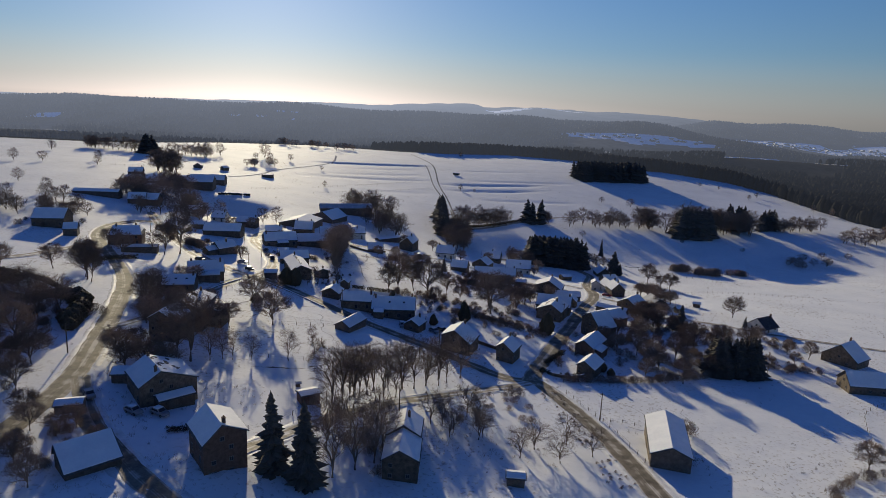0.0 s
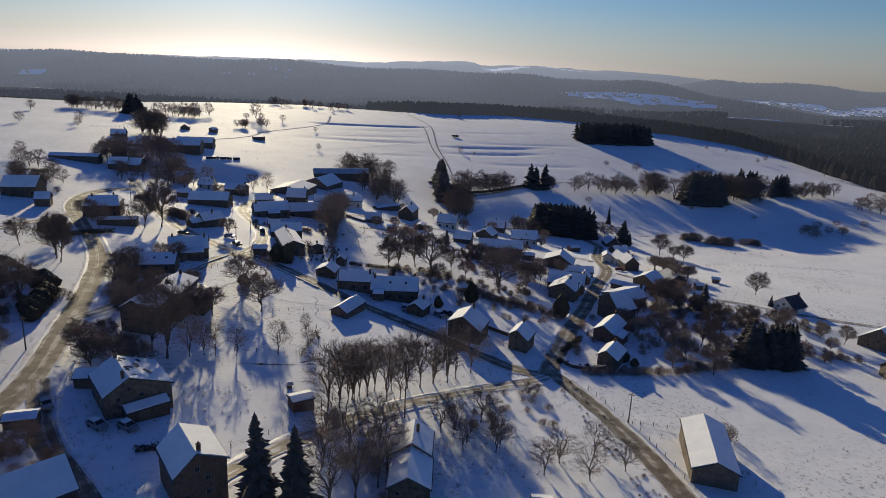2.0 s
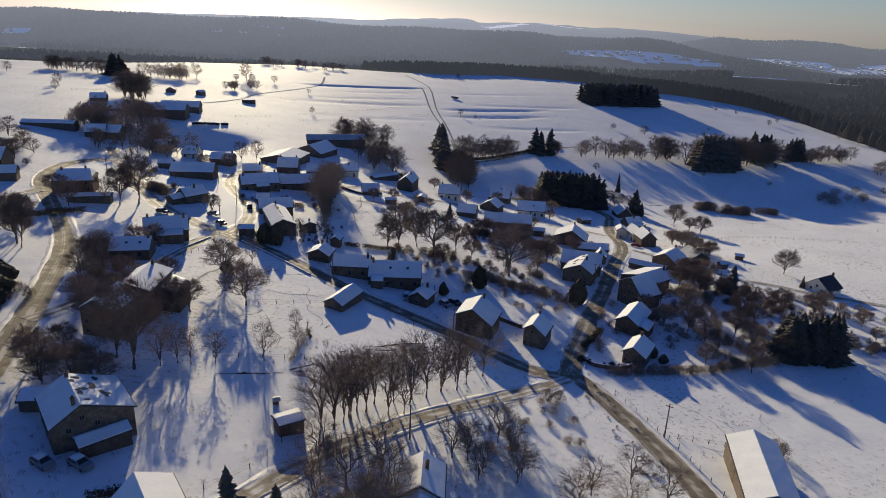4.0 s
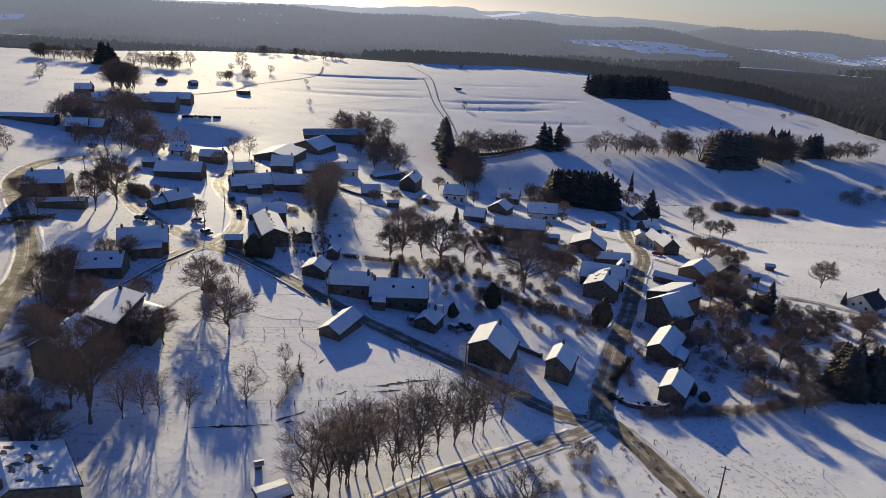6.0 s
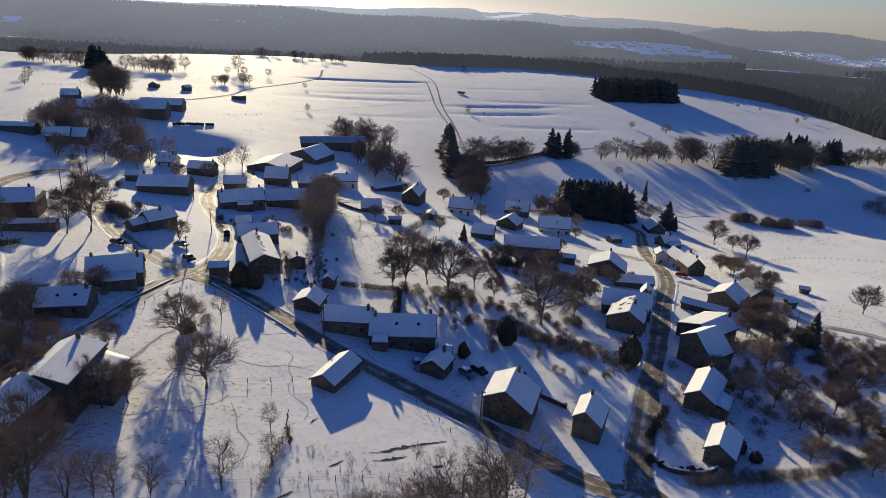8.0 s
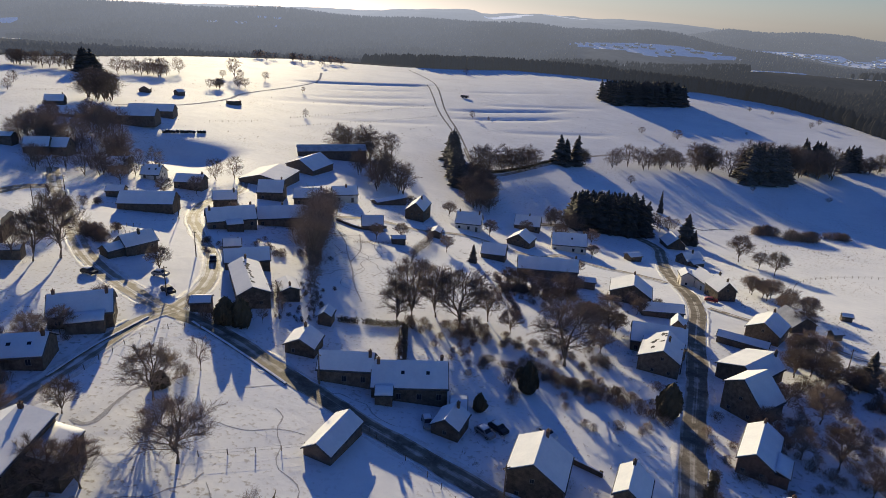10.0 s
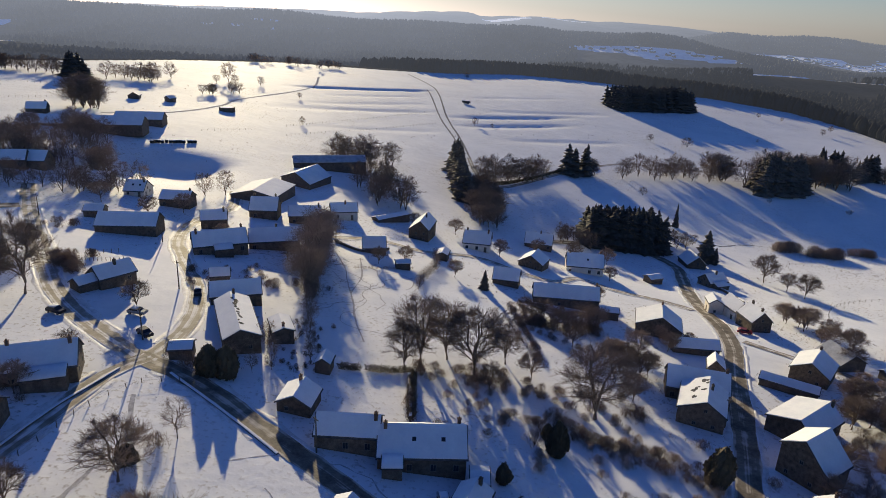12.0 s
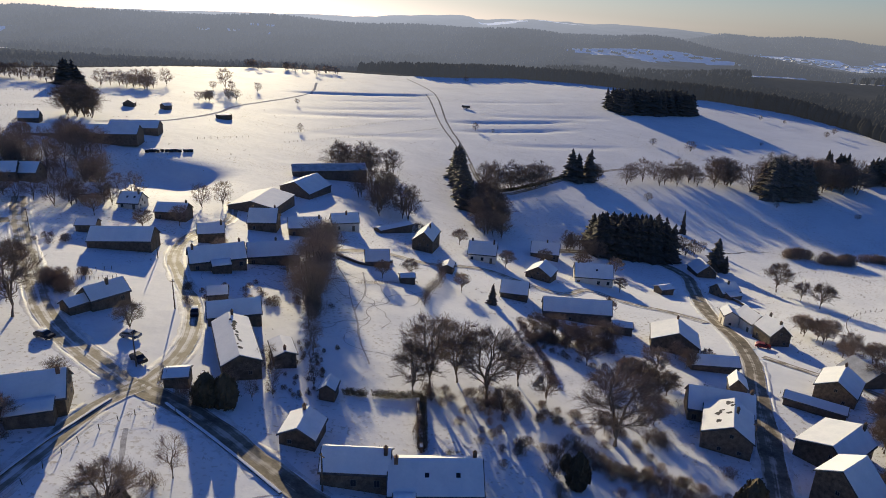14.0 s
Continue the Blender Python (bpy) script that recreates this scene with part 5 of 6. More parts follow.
stand("bare_wood", "belt of bare broadleaf trees in the snow", FAR_BARE, -172, 262, 16, 10, 20, 9, 8, 1.1, category="wood")
stand("thicket", "tangle of leafless brown bushes in snow", BUSH, -168, 240, 14, 12, 20, 12, 2.4, unit=2.0, category="thicket")
stand("bare_wood", "belt of bare broadleaf trees in the snow", FAR_BARE, -32, 372, 9, 34, 15, 16, 13, 1.0, category="wood")
stand("bare_wood", "belt of bare broadleaf trees in the snow", FAR_BARE, -42, 416, 18, 5, 14, 12, 14, 1.1, category="wood")
stand("conifer_row", "dense dark conifer hedge beside the farm track", FAR_SPRUCE, 8.5, 418, 2.6, 38, 3, 70, 13.5, 1.25, 0.2, category="wood")
stand("bare_wood", "belt of bare broadleaf trees in the snow", FAR_BARE, 20, 375, 6, 32, -5, 38, 11, 1.2, category="wood")
along(far_bare, [(22, 422), (35, 428), (58, 446)], 2.6, 13.5, 1.0, 1.1, label="bare tree in the row on the bank")
patch(spruce, 82, 467, 6, 4, 0, 8, 17, 1.3, label="tall conifer on the bank", kinds=FAR_SPRUCE)
patch(far_bare, 92, 472, 8, 4, 30, 6, 9)
stand("spruce_stand", "dense block of dark spruces", FAR_SPRUCE, 82, 356, 17, 8, 6, 170, 16.5, 1.3, 0.10, category="wood")
spruce(115.9, 343.2, 15, 1.5)
spruce(119.5, 341, 8, 1.3)
spruce(120.1, 393.6, 12.8, 0.6)
stand("bare_wood", "belt of bare broadleaf trees in the snow", FAR_BARE, 58, 345, 10, 6, 0, 10, 8, category="wood")
patch(far_bare, 110, 365, 10, 5, 0, 9, 7)
stand("bare_wood", "belt of bare broadleaf trees across the valley", FAR_BARE, 146, 480, 16, 7, 10, 9, 12, 1.2, category="wood")
stand("spruce_stand", "dense block of dark spruces", FAR_SPRUCE, 211, 473, 14, 7, 10, 90, 21, 1.3, 0.14, category="wood")
stand("bare_wood", "belt of bare broadleaf trees across the valley", FAR_BARE, 246, 486, 24, 7, 8, 20, 16, 1.25, category="wood")
along(far_bare, [(110, 470), (128, 476), (150, 480), (172, 482), (190, 480)], 8, 12, 5.0, 1.2, 0.45, label="bare tree of the belt across the valley")
stand("bare_wood", "belt of bare broadleaf trees across the valley", FAR_BARE, 222, 484, 20, 6, 8, 14, 19, 1.25, category="wood")
stand("bare_wood", "belt of bare broadleaf trees across the valley", FAR_BARE, 350, 462, 26, 14, 8, 16, 10, 1.25, category="wood")
stand("spruce_stand", "dark conifers among bare trees", FAR_SPRUCE, 288, 505, 10, 4, 8, 12, 16, 1.2, category="wood")
stand("bare_wood", "clump of tall round bare trees", FAR_BARE, 178, 487, 6, 4, 8, 7, 17, 1.3, category="wood")
stand("spruce_stand", "dark conifers among bare trees", FAR_SPRUCE, 257, 502, 7, 4, 8, 12, 20, 1.2, category="wood")
stand("bare_wood", "belt of bare broadleaf trees across the valley", FAR_BARE, 312, 503, 26, 7, 8, 14, 11, 1.3, category="wood")
stand("bare_wood", "belt of bare broadleaf trees in the snow", FAR_BARE, 290, 415, 34, 9, 8, 12, 5, 1.6, category="wood")
stand("thicket", "low brown bushes along the valley ditch", BUSH, 168, 372, 6, 2.5, 5, 12, 4.6, 1.1, unit=2.0, category="thicket")
stand("thicket", "low brown bushes along the valley ditch", BUSH, 184, 366.5, 9, 3, 8, 18, 5.0, 1.1, unit=2.0, category="thicket")
stand("thicket", "low brown bushes along the valley ditch", BUSH, 206, 374, 8, 3, 8, 10, 4.0, 1.1, unit=2.0, category="thicket")
for bx, by, bh in ((196, 450, 3), (239, 440, 3.5), (116, 440, 5), (161, 578, 5.5), (186, 567, 8)):
    far_bare(bx, by, bh, 1.5, label="low spreading bush in the valley meadow")
# single trees on the hillside
for bx, by, bh in ((-90.7, 497.8, 5.4), (25.3, 577, 6.3), (38.7, 579.2, 3.4), (-217.8, 617, 13), (-178, 639, 15.8), (-184, 625, 7), (-170, 628, 8), (-152, 640, 8), (30, 850, 8), (-112, 600, 5),
                   (-130, 800, 9), (-155, 815, 10), (-190, 800, 9), (-212, 310, 8), (-184, 331, 7), (-240, 330, 8), (-300, 420, 9), (-285, 430, 8), (-265, 470, 8), (-250, 440, 7), (-330, 520, 9), (-240, 520, 7),
                   (330, 640, 6), (345, 655, 6), (300, 700, 5), (318, 690, 4), (372, 590, 7), (378, 570, 8), (255, 600, 3)):
    far_bare(bx, by, bh, 1.1)
stand("bare_wood", "belt of bare broadleaf trees in the snow", FAR_BARE, -160, 830, 50, 8, 10, 22, 8, 1.1, category="wood")
stand("bare_wood", "belt of bare broadleaf trees in the snow", FAR_BARE, -235, 590, 18, 12, 20, 14, 11, 1.2, category="wood")
patch(spruce, -266, 569, 8, 4, 0, 10, 17, 1.7, label="dark conifer group on the ridge", kinds=FAR_SPRUCE)
stand("bare_wood", "belt of bare broadleaf trees in the snow", FAR_BARE, -300, 575, 30, 10, 0, 20, 11, 1.2, category="wood")
patch(far_bare, -202, 449, 8, 5, 0, 13, 16, 1.1, label="dense dark tree beside the upper farm")
patch(far_bare, -169, 563, 6, 3, 0, 5, 8, 1.3, label="dense low tree clump on the upper meadow")
patch(far_bare, -158, 582, 4, 3, 0, 3, 9, 1.2, label="dense low tree clump on the upper meadow")
# square spruce grove on the hill
stand("spruce_stand", "dense block of dark spruces", FAR_SPRUCE, 200, 712, 38, 16, 12, 270, 19, 1.35, 0.08, category="wood")


def forest(name, label, xs, ys, seed, mat, size):
    """A forest that nobody could count: small conical and round crowns in one mesh."""
    rng = np.random.default_rng(seed)
    keep = clearing(xs, ys) < 0.40 + 0.3 * rng.random(len(xs)) ** 3
    for s in (50, 100, 150, 200, 250):                    # trees before a clearing are left out to keep it in the camera's view
        keep &= clearing(xs * (1 + s / (ys + 30)), ys + s) < 0.46
    xs, ys = xs[keep], ys[keep]
    zs = ground_z(xs, ys)
    h = size * rng.uniform(0.7, 1.12, len(xs))
    n = 5
    ang = np.arange(n) * math.tau / n
    cone = ((0.20, 0.02), (0.25, 0.34), (0.15, 0.70))
    ball = ((0.14, 0.05), (0.30, 0.48), (0.21, 0.84))
    verts, faces = [], []
    for i in range(len(xs)):
        a = len(verts)
        t = rng.uniform(0, 1)
        for r, z in ball if rng.random() < 0.12 else cone:
            k = rng.uniform(0.85, 1.2)
            for w in ang:
                verts.append((xs[i] + math.cos(w + t) * r * k * h[i], ys[i] + math.sin(w + t) * r * k * h[i], zs[i] + z * h[i]))
        verts.append((xs[i], ys[i], zs[i] + h[i]))
        for k in range(n):
            q = (k + 1) % n
            faces.append((a + k, a + q, a + n + q, a + n + k))
            faces.append((a + n + k, a + n + q, a + 2 * n + q, a + 2 * n + k))
            faces.append((a + 2 * n + k, a + 2 * n + q, a + 3 * n))
    ob = new(name, mesh_object(name, verts, faces, mat, None, True))
    tagged(ob, label, "forest", kind="stuff")


# the crowns of these forests carry the haze emission of their materials
WOOD_RNG = np.random.default_rng(5)
wx = np.concatenate([WOOD_RNG.uniform(-110, 700, 20000), WOOD_RNG.uniform(230, 1250, 26000)])
wy = crest(wx) + 7 + np.where(np.arange(len(wx)) < 20000, 420, 1530 - crest(wx)) * WOOD_RNG.random(len(wx)) ** 1.1
wy = wy + np.where(wx < -20, 40 * WOOD_RNG.random(len(wx)) + (-20 - wx) * 1.5, 0)
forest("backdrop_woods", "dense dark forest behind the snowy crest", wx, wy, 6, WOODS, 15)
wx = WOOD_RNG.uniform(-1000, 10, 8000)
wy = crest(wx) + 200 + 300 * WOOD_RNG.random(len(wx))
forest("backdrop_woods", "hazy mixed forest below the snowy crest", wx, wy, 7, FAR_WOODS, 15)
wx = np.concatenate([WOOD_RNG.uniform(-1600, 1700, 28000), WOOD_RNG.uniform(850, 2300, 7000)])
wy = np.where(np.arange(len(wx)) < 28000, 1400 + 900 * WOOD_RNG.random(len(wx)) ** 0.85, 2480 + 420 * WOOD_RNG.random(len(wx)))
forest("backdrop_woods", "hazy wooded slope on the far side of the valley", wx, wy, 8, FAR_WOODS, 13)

# garden and bank growth that fills the village
for bx, by, bh in ((-56, 98.5, 11), (-66, 99, 6)):
    broad(bx, by, bh, 1.0, label="bare tree shading the old farm")

stand("thicket", "brown scrub round the old farm", BUSH, -62, 98, 9, 4, 10, 9, 1.6, 1.2, unit=2.0, category="thicket")
stand("thicket", "brown scrub on the bank below the road", BUSH, -79, 143, 5, 22, 22, 60, 2.2, 1.2, unit=2.0, category="thicket")
stand("thicket", "bare trees above the main road", SLIM, -126, 112, 16, 14, 0, 18, 9.0, 1.2, category="thicket")
stand("thicket", "scrub above the main road", BUSH, -108, 100, 22, 22, 0, 46, 2.2, 1.3, unit=2.0, category="thicket")
stand("thicket", "garden shrubs between the farm and the bank", BUSH, 22, 178, 26, 16, -25, 50, 1.8, 1.2, unit=2.0, category="thicket")
stand("thicket", "scrub round the street houses", BUSH, 62, 150, 12, 20, -20, 26, 1.8, 1.2, unit=2.0, category="thicket")
stand("thicket", "garden shrubs behind the cottages", BUSH, -52, 235, 18, 8, 15, 30, 1.6, 1.2, unit=2.0, category="thicket")
stand("thicket", "garden shrubs of the upper lane", BUSH, -116, 260, 6, 4, 30, 7, 2.0, 1.1, unit=2.0, category="thicket")
stand("thicket", "orchard scrub beside the lane", BUSH, 24, 92, 12, 12, 30, 22, 1.4, 1.3, unit=2.0, category="thicket")
stand("bare_wood", "bare trees of the gardens behind the halls", FAR_BARE, -152, 334, 20, 9, 10, 14, 8, 1.2, category="wood")
stand("thicket", "scrub along the valley lane", BUSH, 122, 178, 18, 10, -20, 40, 2.0, 1.3, unit=2.0, category="thicket")
stand("bare_wood", "scattered trees beyond the left road", FAR_BARE, -230, 250, 60, 30, 30, 40, 8, 1.2, category="wood")


for bx, by, bh in ((75.7, 151.7, 9), (80.9, 167.8, 9), (77.2, 143.5, 8), (79, 139, 7), (97.2, 157.8, 8), (97.7, 165.7, 9), (83.2, 128.5, 8), (96, 136.3, 8), (74.2, 171.2, 7), (72.9, 131.5, 6),
                   (69.6, 154.5, 7), (88, 150, 8), (90, 143, 7), (104, 150, 7), (92, 197, 8), (105.5, 221, 7), (86, 188.7, 8), (98, 205, 6), (110, 251.4, 7), (109, 240.5, 5), (44.4, 205.2, 8), (39.5, 193.6, 7), (31, 219, 6),
                   (24, 234, 6), (29, 229, 7), (34, 229, 7), (40, 232, 7), (21, 238, 5), (67, 163, 6), (112, 172, 7), (120, 168, 8), (127, 176, 6), (115, 158, 6)):
    broad(bx, by, bh, 1.1, label="brown bare tree in a village garden")
for bx, by, bh in ((-86, 148, 6), (-78, 160, 7), (-76, 166, 6), (-54, 121, 9), (-50.7, 123.3, 8), (-72, 205, 7), (-112.8, 233.9, 8), (-70, 262, 6), (-48, 252, 6), (-22, 262, 6), (-14, 268, 6),
                   (2, 262, 6), (-100, 280, 7), (-92, 290, 7), (-120, 290, 8), (48, 262, 5), (60, 292, 6), (20, 300, 7), (36, 312, 7), (52, 318, 8), (4, 322, 7), (-12, 318, 7), (66, 320, 7),
                   (-115, 195, 9), (-124, 204, 9), (-118, 176, 8), (-125, 165, 9), (-140, 160, 9), (-135, 130, 10), (-128, 122, 10), (-118, 116, 9), (-140, 140, 9)):
    broad(bx, by, bh, 1.05, label="bare tree between the village houses")
along(bush, [(20, 182), (25.7, 176.8), (31, 174.5), (36, 173.5), (41, 172.5)], 1.3, 2.2, 0.6, 1.3, label="bush of the hedge below the bank")
along(bush, [(17.5, 242), (19, 226), (21.5, 210)], 1.6, 1.8, 0.5, 1.2, label="bush along the garden boundary")
stand("thicket", "tangle of leafless brown bushes in snow", BUSH, 30, 231, 12, 3, 0, 34, 2.6, 1.2, unit=2.0, category="thicket")
stand("thicket", "brown scrub beside the wide old tree", BUSH, 36, 189, 6, 8, 20, 14, 2.0, 1.2, unit=2.0, category="thicket")
stand("thicket", "brown scrub under the bank trees", BUSH, 4, 193, 12, 5, 0, 24, 2.0, 1.2, unit=2.0, category="thicket")
stand("thicket", "brown scrub of the street gardens", BUSH, 84, 148, 15, 18, 20, 22, 2.0, 1.2, unit=2.0, category="thicket")
stand("thicket", "brown scrub between the chalet and the street", BUSH, 100, 178, 16, 12, 20, 60, 2.2, 1.25, unit=2.0, category="thicket")
stand("thicket", "bare trees on the slope above the main road", SLIM, -106, 94, 18, 24, 10, 26, 9.5, 1.4, category="thicket")
stand("thicket", "brown scrub on the slope above the main road", BUSH, -106, 94, 20, 26, 10, 75, 2.0, 1.2, unit=2.0, category="thicket")
stand("thicket", "brown scrub on the bank beside the farm road", BUSH, -58, 52, 7, 8, -40, 34, 1.8, 1.2, unit=2.0, category="thicket")
stand("thicket", "bare trees between the left roads", SLIM, -118, 126, 16, 7, -30, 14, 9, 1.4, category="thicket")
# the last five are added to throw shade on the farm yard
for bx, by, bh in ((-70, 60, 6), (-66, 55, 6), (-60.5, 54, 5), (-62, 44, 6), (-56, 38, 6), (-58.7, 57.5, 5), (-72, 118, 8), (-66, 124, 8), (-70, 135, 7), (-62, 140, 6), (-67, 112, 9), (-62, 116, 9), (-66, 90, 8), (-63, 86, 7), (-58, 87, 9), (-53, 85, 8), (-69, 94, 7)):
    broad(bx, by, bh, 1.1, label="small bare tree beside the farm road")
stand("thicket", "bare trees on the bank below the road", SLIM, -80, 140, 4, 18, 20, 12, 7, 1.3, category="thicket")
# these four patches are added to throw shade between the houses
patch(broad, 41, 214, 7, 7, 0, 7, 6.0, 1.1, label="small bare tree added to shade the bank gardens")
patch(broad, 94, 190, 9, 10, 0, 9, 7.0, 1.1, label="brown bare tree added to shade the street backs")
patch(broad, 112, 245, 6, 20, 0, 8, 6.0, 1.1, label="small bare tree added to shade the pasture edge")
patch(broad, 62, 222, 5, 9, 0, 4, 4.5, 1.1, label="small bare tree added to shade a street yard")
patch(broad, -92, 70, 10, 14, 0, 9, 8, 1.1, label="bare tree on the slope beside the road")
leafy(-50.9, 151.5, 3.4, 1.0, label="dark evergreen beside the meadow tree")
bush(-48.5, 156.5, 2.6, 1.2)
leafy(18.4, 170, 7.6, 0.55, label="dark evergreen on the bank")

def hedge(label, pts, height, width, seed=1, bare=False):
    """A continuous clipped hedge: stems and a dense uneven wall of small sprays."""
    rng = random.Random(seed)
    line = smooth_line(pts, 0.8)
    o = Vector((line[0].x, line[0].y, tz(line[0].x, line[0].y)))
    r = root("hedge", Matrix.Translation(o), label, "hedge", "hedges")
    sv, sf, fv, ff = [], [], [], []
    for p in line:
        q = Vector((p.x, p.y, tz(p.x, p.y))) - o
        tube(sv, sf, q - Vector((0, 0, 0.3)), q + Vector((rng.uniform(-0.1, 0.1), rng.uniform(-0.1, 0.1), height * 0.7)), 0.05, 0.03, 3)
        hh = height * rng.uniform(0.85, 1.12)
        for k in range(int((34 if bare else 90) * height)):
            c = q + Vector((rng.uniform(-0.6, 0.6), rng.uniform(-0.6, 0.6), 0)) + Vector((rng.uniform(-0.5, 0.5) * width, rng.uniform(-0.5, 0.5) * width, rng.uniform(0.05, 1) * hh))
            d = Vector((rng.uniform(-1, 1), rng.uniform(-1, 1), rng.uniform(-0.2, 1.2))).normalized()
            if bare:
                tube(fv, ff, c - d * 0.25, c + d * 0.3, 0.022, 0, 3)
            else:
                a, t = len(fv), rng.uniform(0.12, 0.24)
                fv.extend(c + Vector((rng.uniform(-t, t), rng.uniform(-t, t), rng.uniform(-t, t))) for _ in range(4))
                ff.extend(tuple(a + i for i in f) for f in ((0, 1, 2), (0, 3, 1), (1, 3, 2), (2, 3, 0)))
    tagged(piece("stems", mesh_object("stems", [tuple(v) for v in sv], sf, BARK), r), kind="stuff")
    piece("foliage", mesh_object("foliage", [tuple(v) for v in fv], ff, TWIG if bare else HEDGE), r)


for n, (label, pts, hh, hw, hb) in enumerate((
        ("tall brown overgrown hedge between the gardens", [(-4, 284), (-4, 268), (-8, 254), (-9, 244)], 3.2, 2.0, True),
        ("dark clipped hedge behind the long farmhouse", [(-24, 190.2), (-20.5, 190.6)], 1.3, 0.9, False),
        ("dark clipped hedge behind the long farmhouse", [(-18.2, 190.9), (-14, 191.6), (-9.6, 193)], 1.3, 0.9, False),
        ("dark garden hedge beside the farmhouse wall", [(-9, 192), (-8.8, 184), (-8.6, 175)], 1.5, 0.9, False),
        ("low leafless hedge along the meadow edge", [(-28.2, 254), (-20, 258), (-11.5, 262.5)], 0.8, 0.7, True),
        ("leafless boundary hedge down the bank", [(15.5, 232), (17, 222), (19.5, 212), (21.5, 206)], 1.2, 0.8, True),
        ("brown leafless hedge above the paddock", [(46, 121.5), (60, 124.5), (74, 128), (90, 133)], 1.8, 1.6, True),
        ("leafless hedge on the bank below the old tree", [(20, 178), (28, 174.5), (36, 172), (44, 168.5)], 1.6, 1.5, True),
        ("dark hedge along the street garden", [(43, 135.5), (46.5, 141), (50, 147)], 1.3, 1.2, False),
        ("leafless hedge beside the brook", [(-24.5, 106), (-24, 114), (-23.5, 122)], 1.5, 0.8, True),
        ("dark brown hedge along the sunken lane", [(21, 428), (30, 423), (48, 440), (72, 467), (98, 492)], 1.7, 1.6, False),
        ("dark hedge row in the farmhouse yard", [(-42, 60), (-38.5, 62), (-35, 64)], 0.9, 0.7, False),
        ("dark hedge below the hipped farmhouse", [(-108, 190), (-114, 186), (-120, 178)], 1.6, 1.4, False))):
    hedge(label, pts, hh, hw, n + 3, hb)


# ---- fences, poles, cars ----
def fence(label, pts, gap=3.2, height=1.15):
    line = smooth_line(pts, gap)
    r = root("fence", pose(line[0].x, line[0].y, tz(line[0].x, line[0].y)), label, "fence", "field fences")
    o = Vector((line[0].x, line[0].y, tz(line[0].x, line[0].y)))
    rng = random.Random(int(o.x * 3))
    bm = bmesh.new()
    bmesh.ops.create_cone(bm, segments=6, radius1=0.075, radius2=0.06, depth=height + 0.4, cap_ends=True, matrix=Matrix.Translation((0, 0, (height - 0.4) / 2)))
    post = baked("post", bm, WOOD)
    tops = []
    for p in line:
        q = Vector((p.x, p.y, tz(p.x, p.y))) - o
        piece("post", post, r, "", Matrix.Translation(q) @ pose(0, 0, 0, rng.uniform(-6, 6), rng.uniform(-6, 6), 0))
        tops.append(q)
    for z in (0.5, height - 0.12):
        verts, faces = [], []
        for i, a in enumerate(tops):
            d = (tops[min(i + 1, len(tops) - 1)] - tops[max(i - 1, 0)]).normalized()
            side, up = Vector((-d.y, d.x, 0)).normalized() * 0.012, Vector((0, 0, 0.012))
            verts += [a + Vector((0, 0, z)) + up, a + Vector((0, 0, z)) - up * 0.5 + side, a + Vector((0, 0, z)) - up * 0.5 - side]
            if i:
                k = 3 * i
                faces += [(k - 3 + j, k - 3 + (j + 1) % 3, k + (j + 1) % 3, k + j) for j in range(3)]
        piece("wire", mesh_object("wire", [tuple(v) for v in verts], faces, METAL), r)


for label, pts in (("wooden post fence across the meadow", [(-38, 133.5), (-30, 136.5), (-22.7, 139.6)]),
                   ("field fence on the upper pasture", [(-279.8, 507), (-266, 519.5), (-253.5, 530)]),
                   ("field fence on the upper pasture", [(-244, 448), (-236, 460), (-227.6, 473.7)]),
                   ("wire fence below the cow sheds", [(-133.4, 434), (-123, 446), (-112.6, 458)]),
                   ("picket fence of the cottage garden", [(-98.6, 236.3), (-95, 238.6), (-92, 240.7)]),
                   ("post and wire fence beside the brook", [(-39.3, 103.7), (-30, 106), (-22, 108.2), (-14, 110.6), (-6, 113), (2, 116)]),
                   ("post fence beside the country road", [(45, 112), (50, 98), (53, 88), (56, 70)]),
                   ("post fence of the paddock", [(50.5, 96), (56, 95), (62, 94)]),
                   ("long field fence on the hillside", [(-98, 485), (-69, 530), (-12, 609)]),
                   ("long field fence on the hillside", [(-92, 458), (-58, 503), (-3, 567)]),
                   ("garden fence below the farmhouse", [(-20, 78), (-23, 70), (-28, 64)]),
                   ("post fence of the lower meadow", [(140, 120), (128, 112), (120, 98), (116, 88)]),
                   ("fence beside the junction meadow", [(-52, 176), (-58, 174), (-63, 165), (-66, 150)]),
                   ("short posts along the shaded street", [(-12.9, 147.0), (-9.5, 143.2), (-2.4, 136.8), (4.1, 128.8)]),
                   ("post fence of the valley pasture", [(118, 250), (140, 285), (170, 300), (215, 300)])):
    fence(label, pts)


def pole(x, y, h, turn=0.0):
    r = root("utility_pole", pose(x, y, tz(x, y), 0, 0, turn), "tall grey wooden utility pole with a cross arm", "utility pole", "utility poles")
    bm = bmesh.new()
    bmesh.ops.create_cone(bm, segments=8, radius1=0.16, radius2=0.10, depth=h + 0.6, cap_ends=True, matrix=Matrix.Translation((0, 0, (h - 0.6) / 2)))
    part("shaft", bm, WOOD, r)
    bm = bmesh.new()
    box(bm, -0.7, 0.7, -0.06, 0.06, h - 0.55, h - 0.42)
    arm = part("cross_arm", bm, WOOD, r)
    for k in (-0.6, 0.0, 0.6):
        bm = bmesh.new()
        bmesh.ops.create_cone(bm, segments=6, radius1=0.05, radius2=0.03, depth=0.16, cap_ends=True, matrix=Matrix.Translation((k, 0, h - 0.33)))
        part("insulator", bm, FRAME, arm)


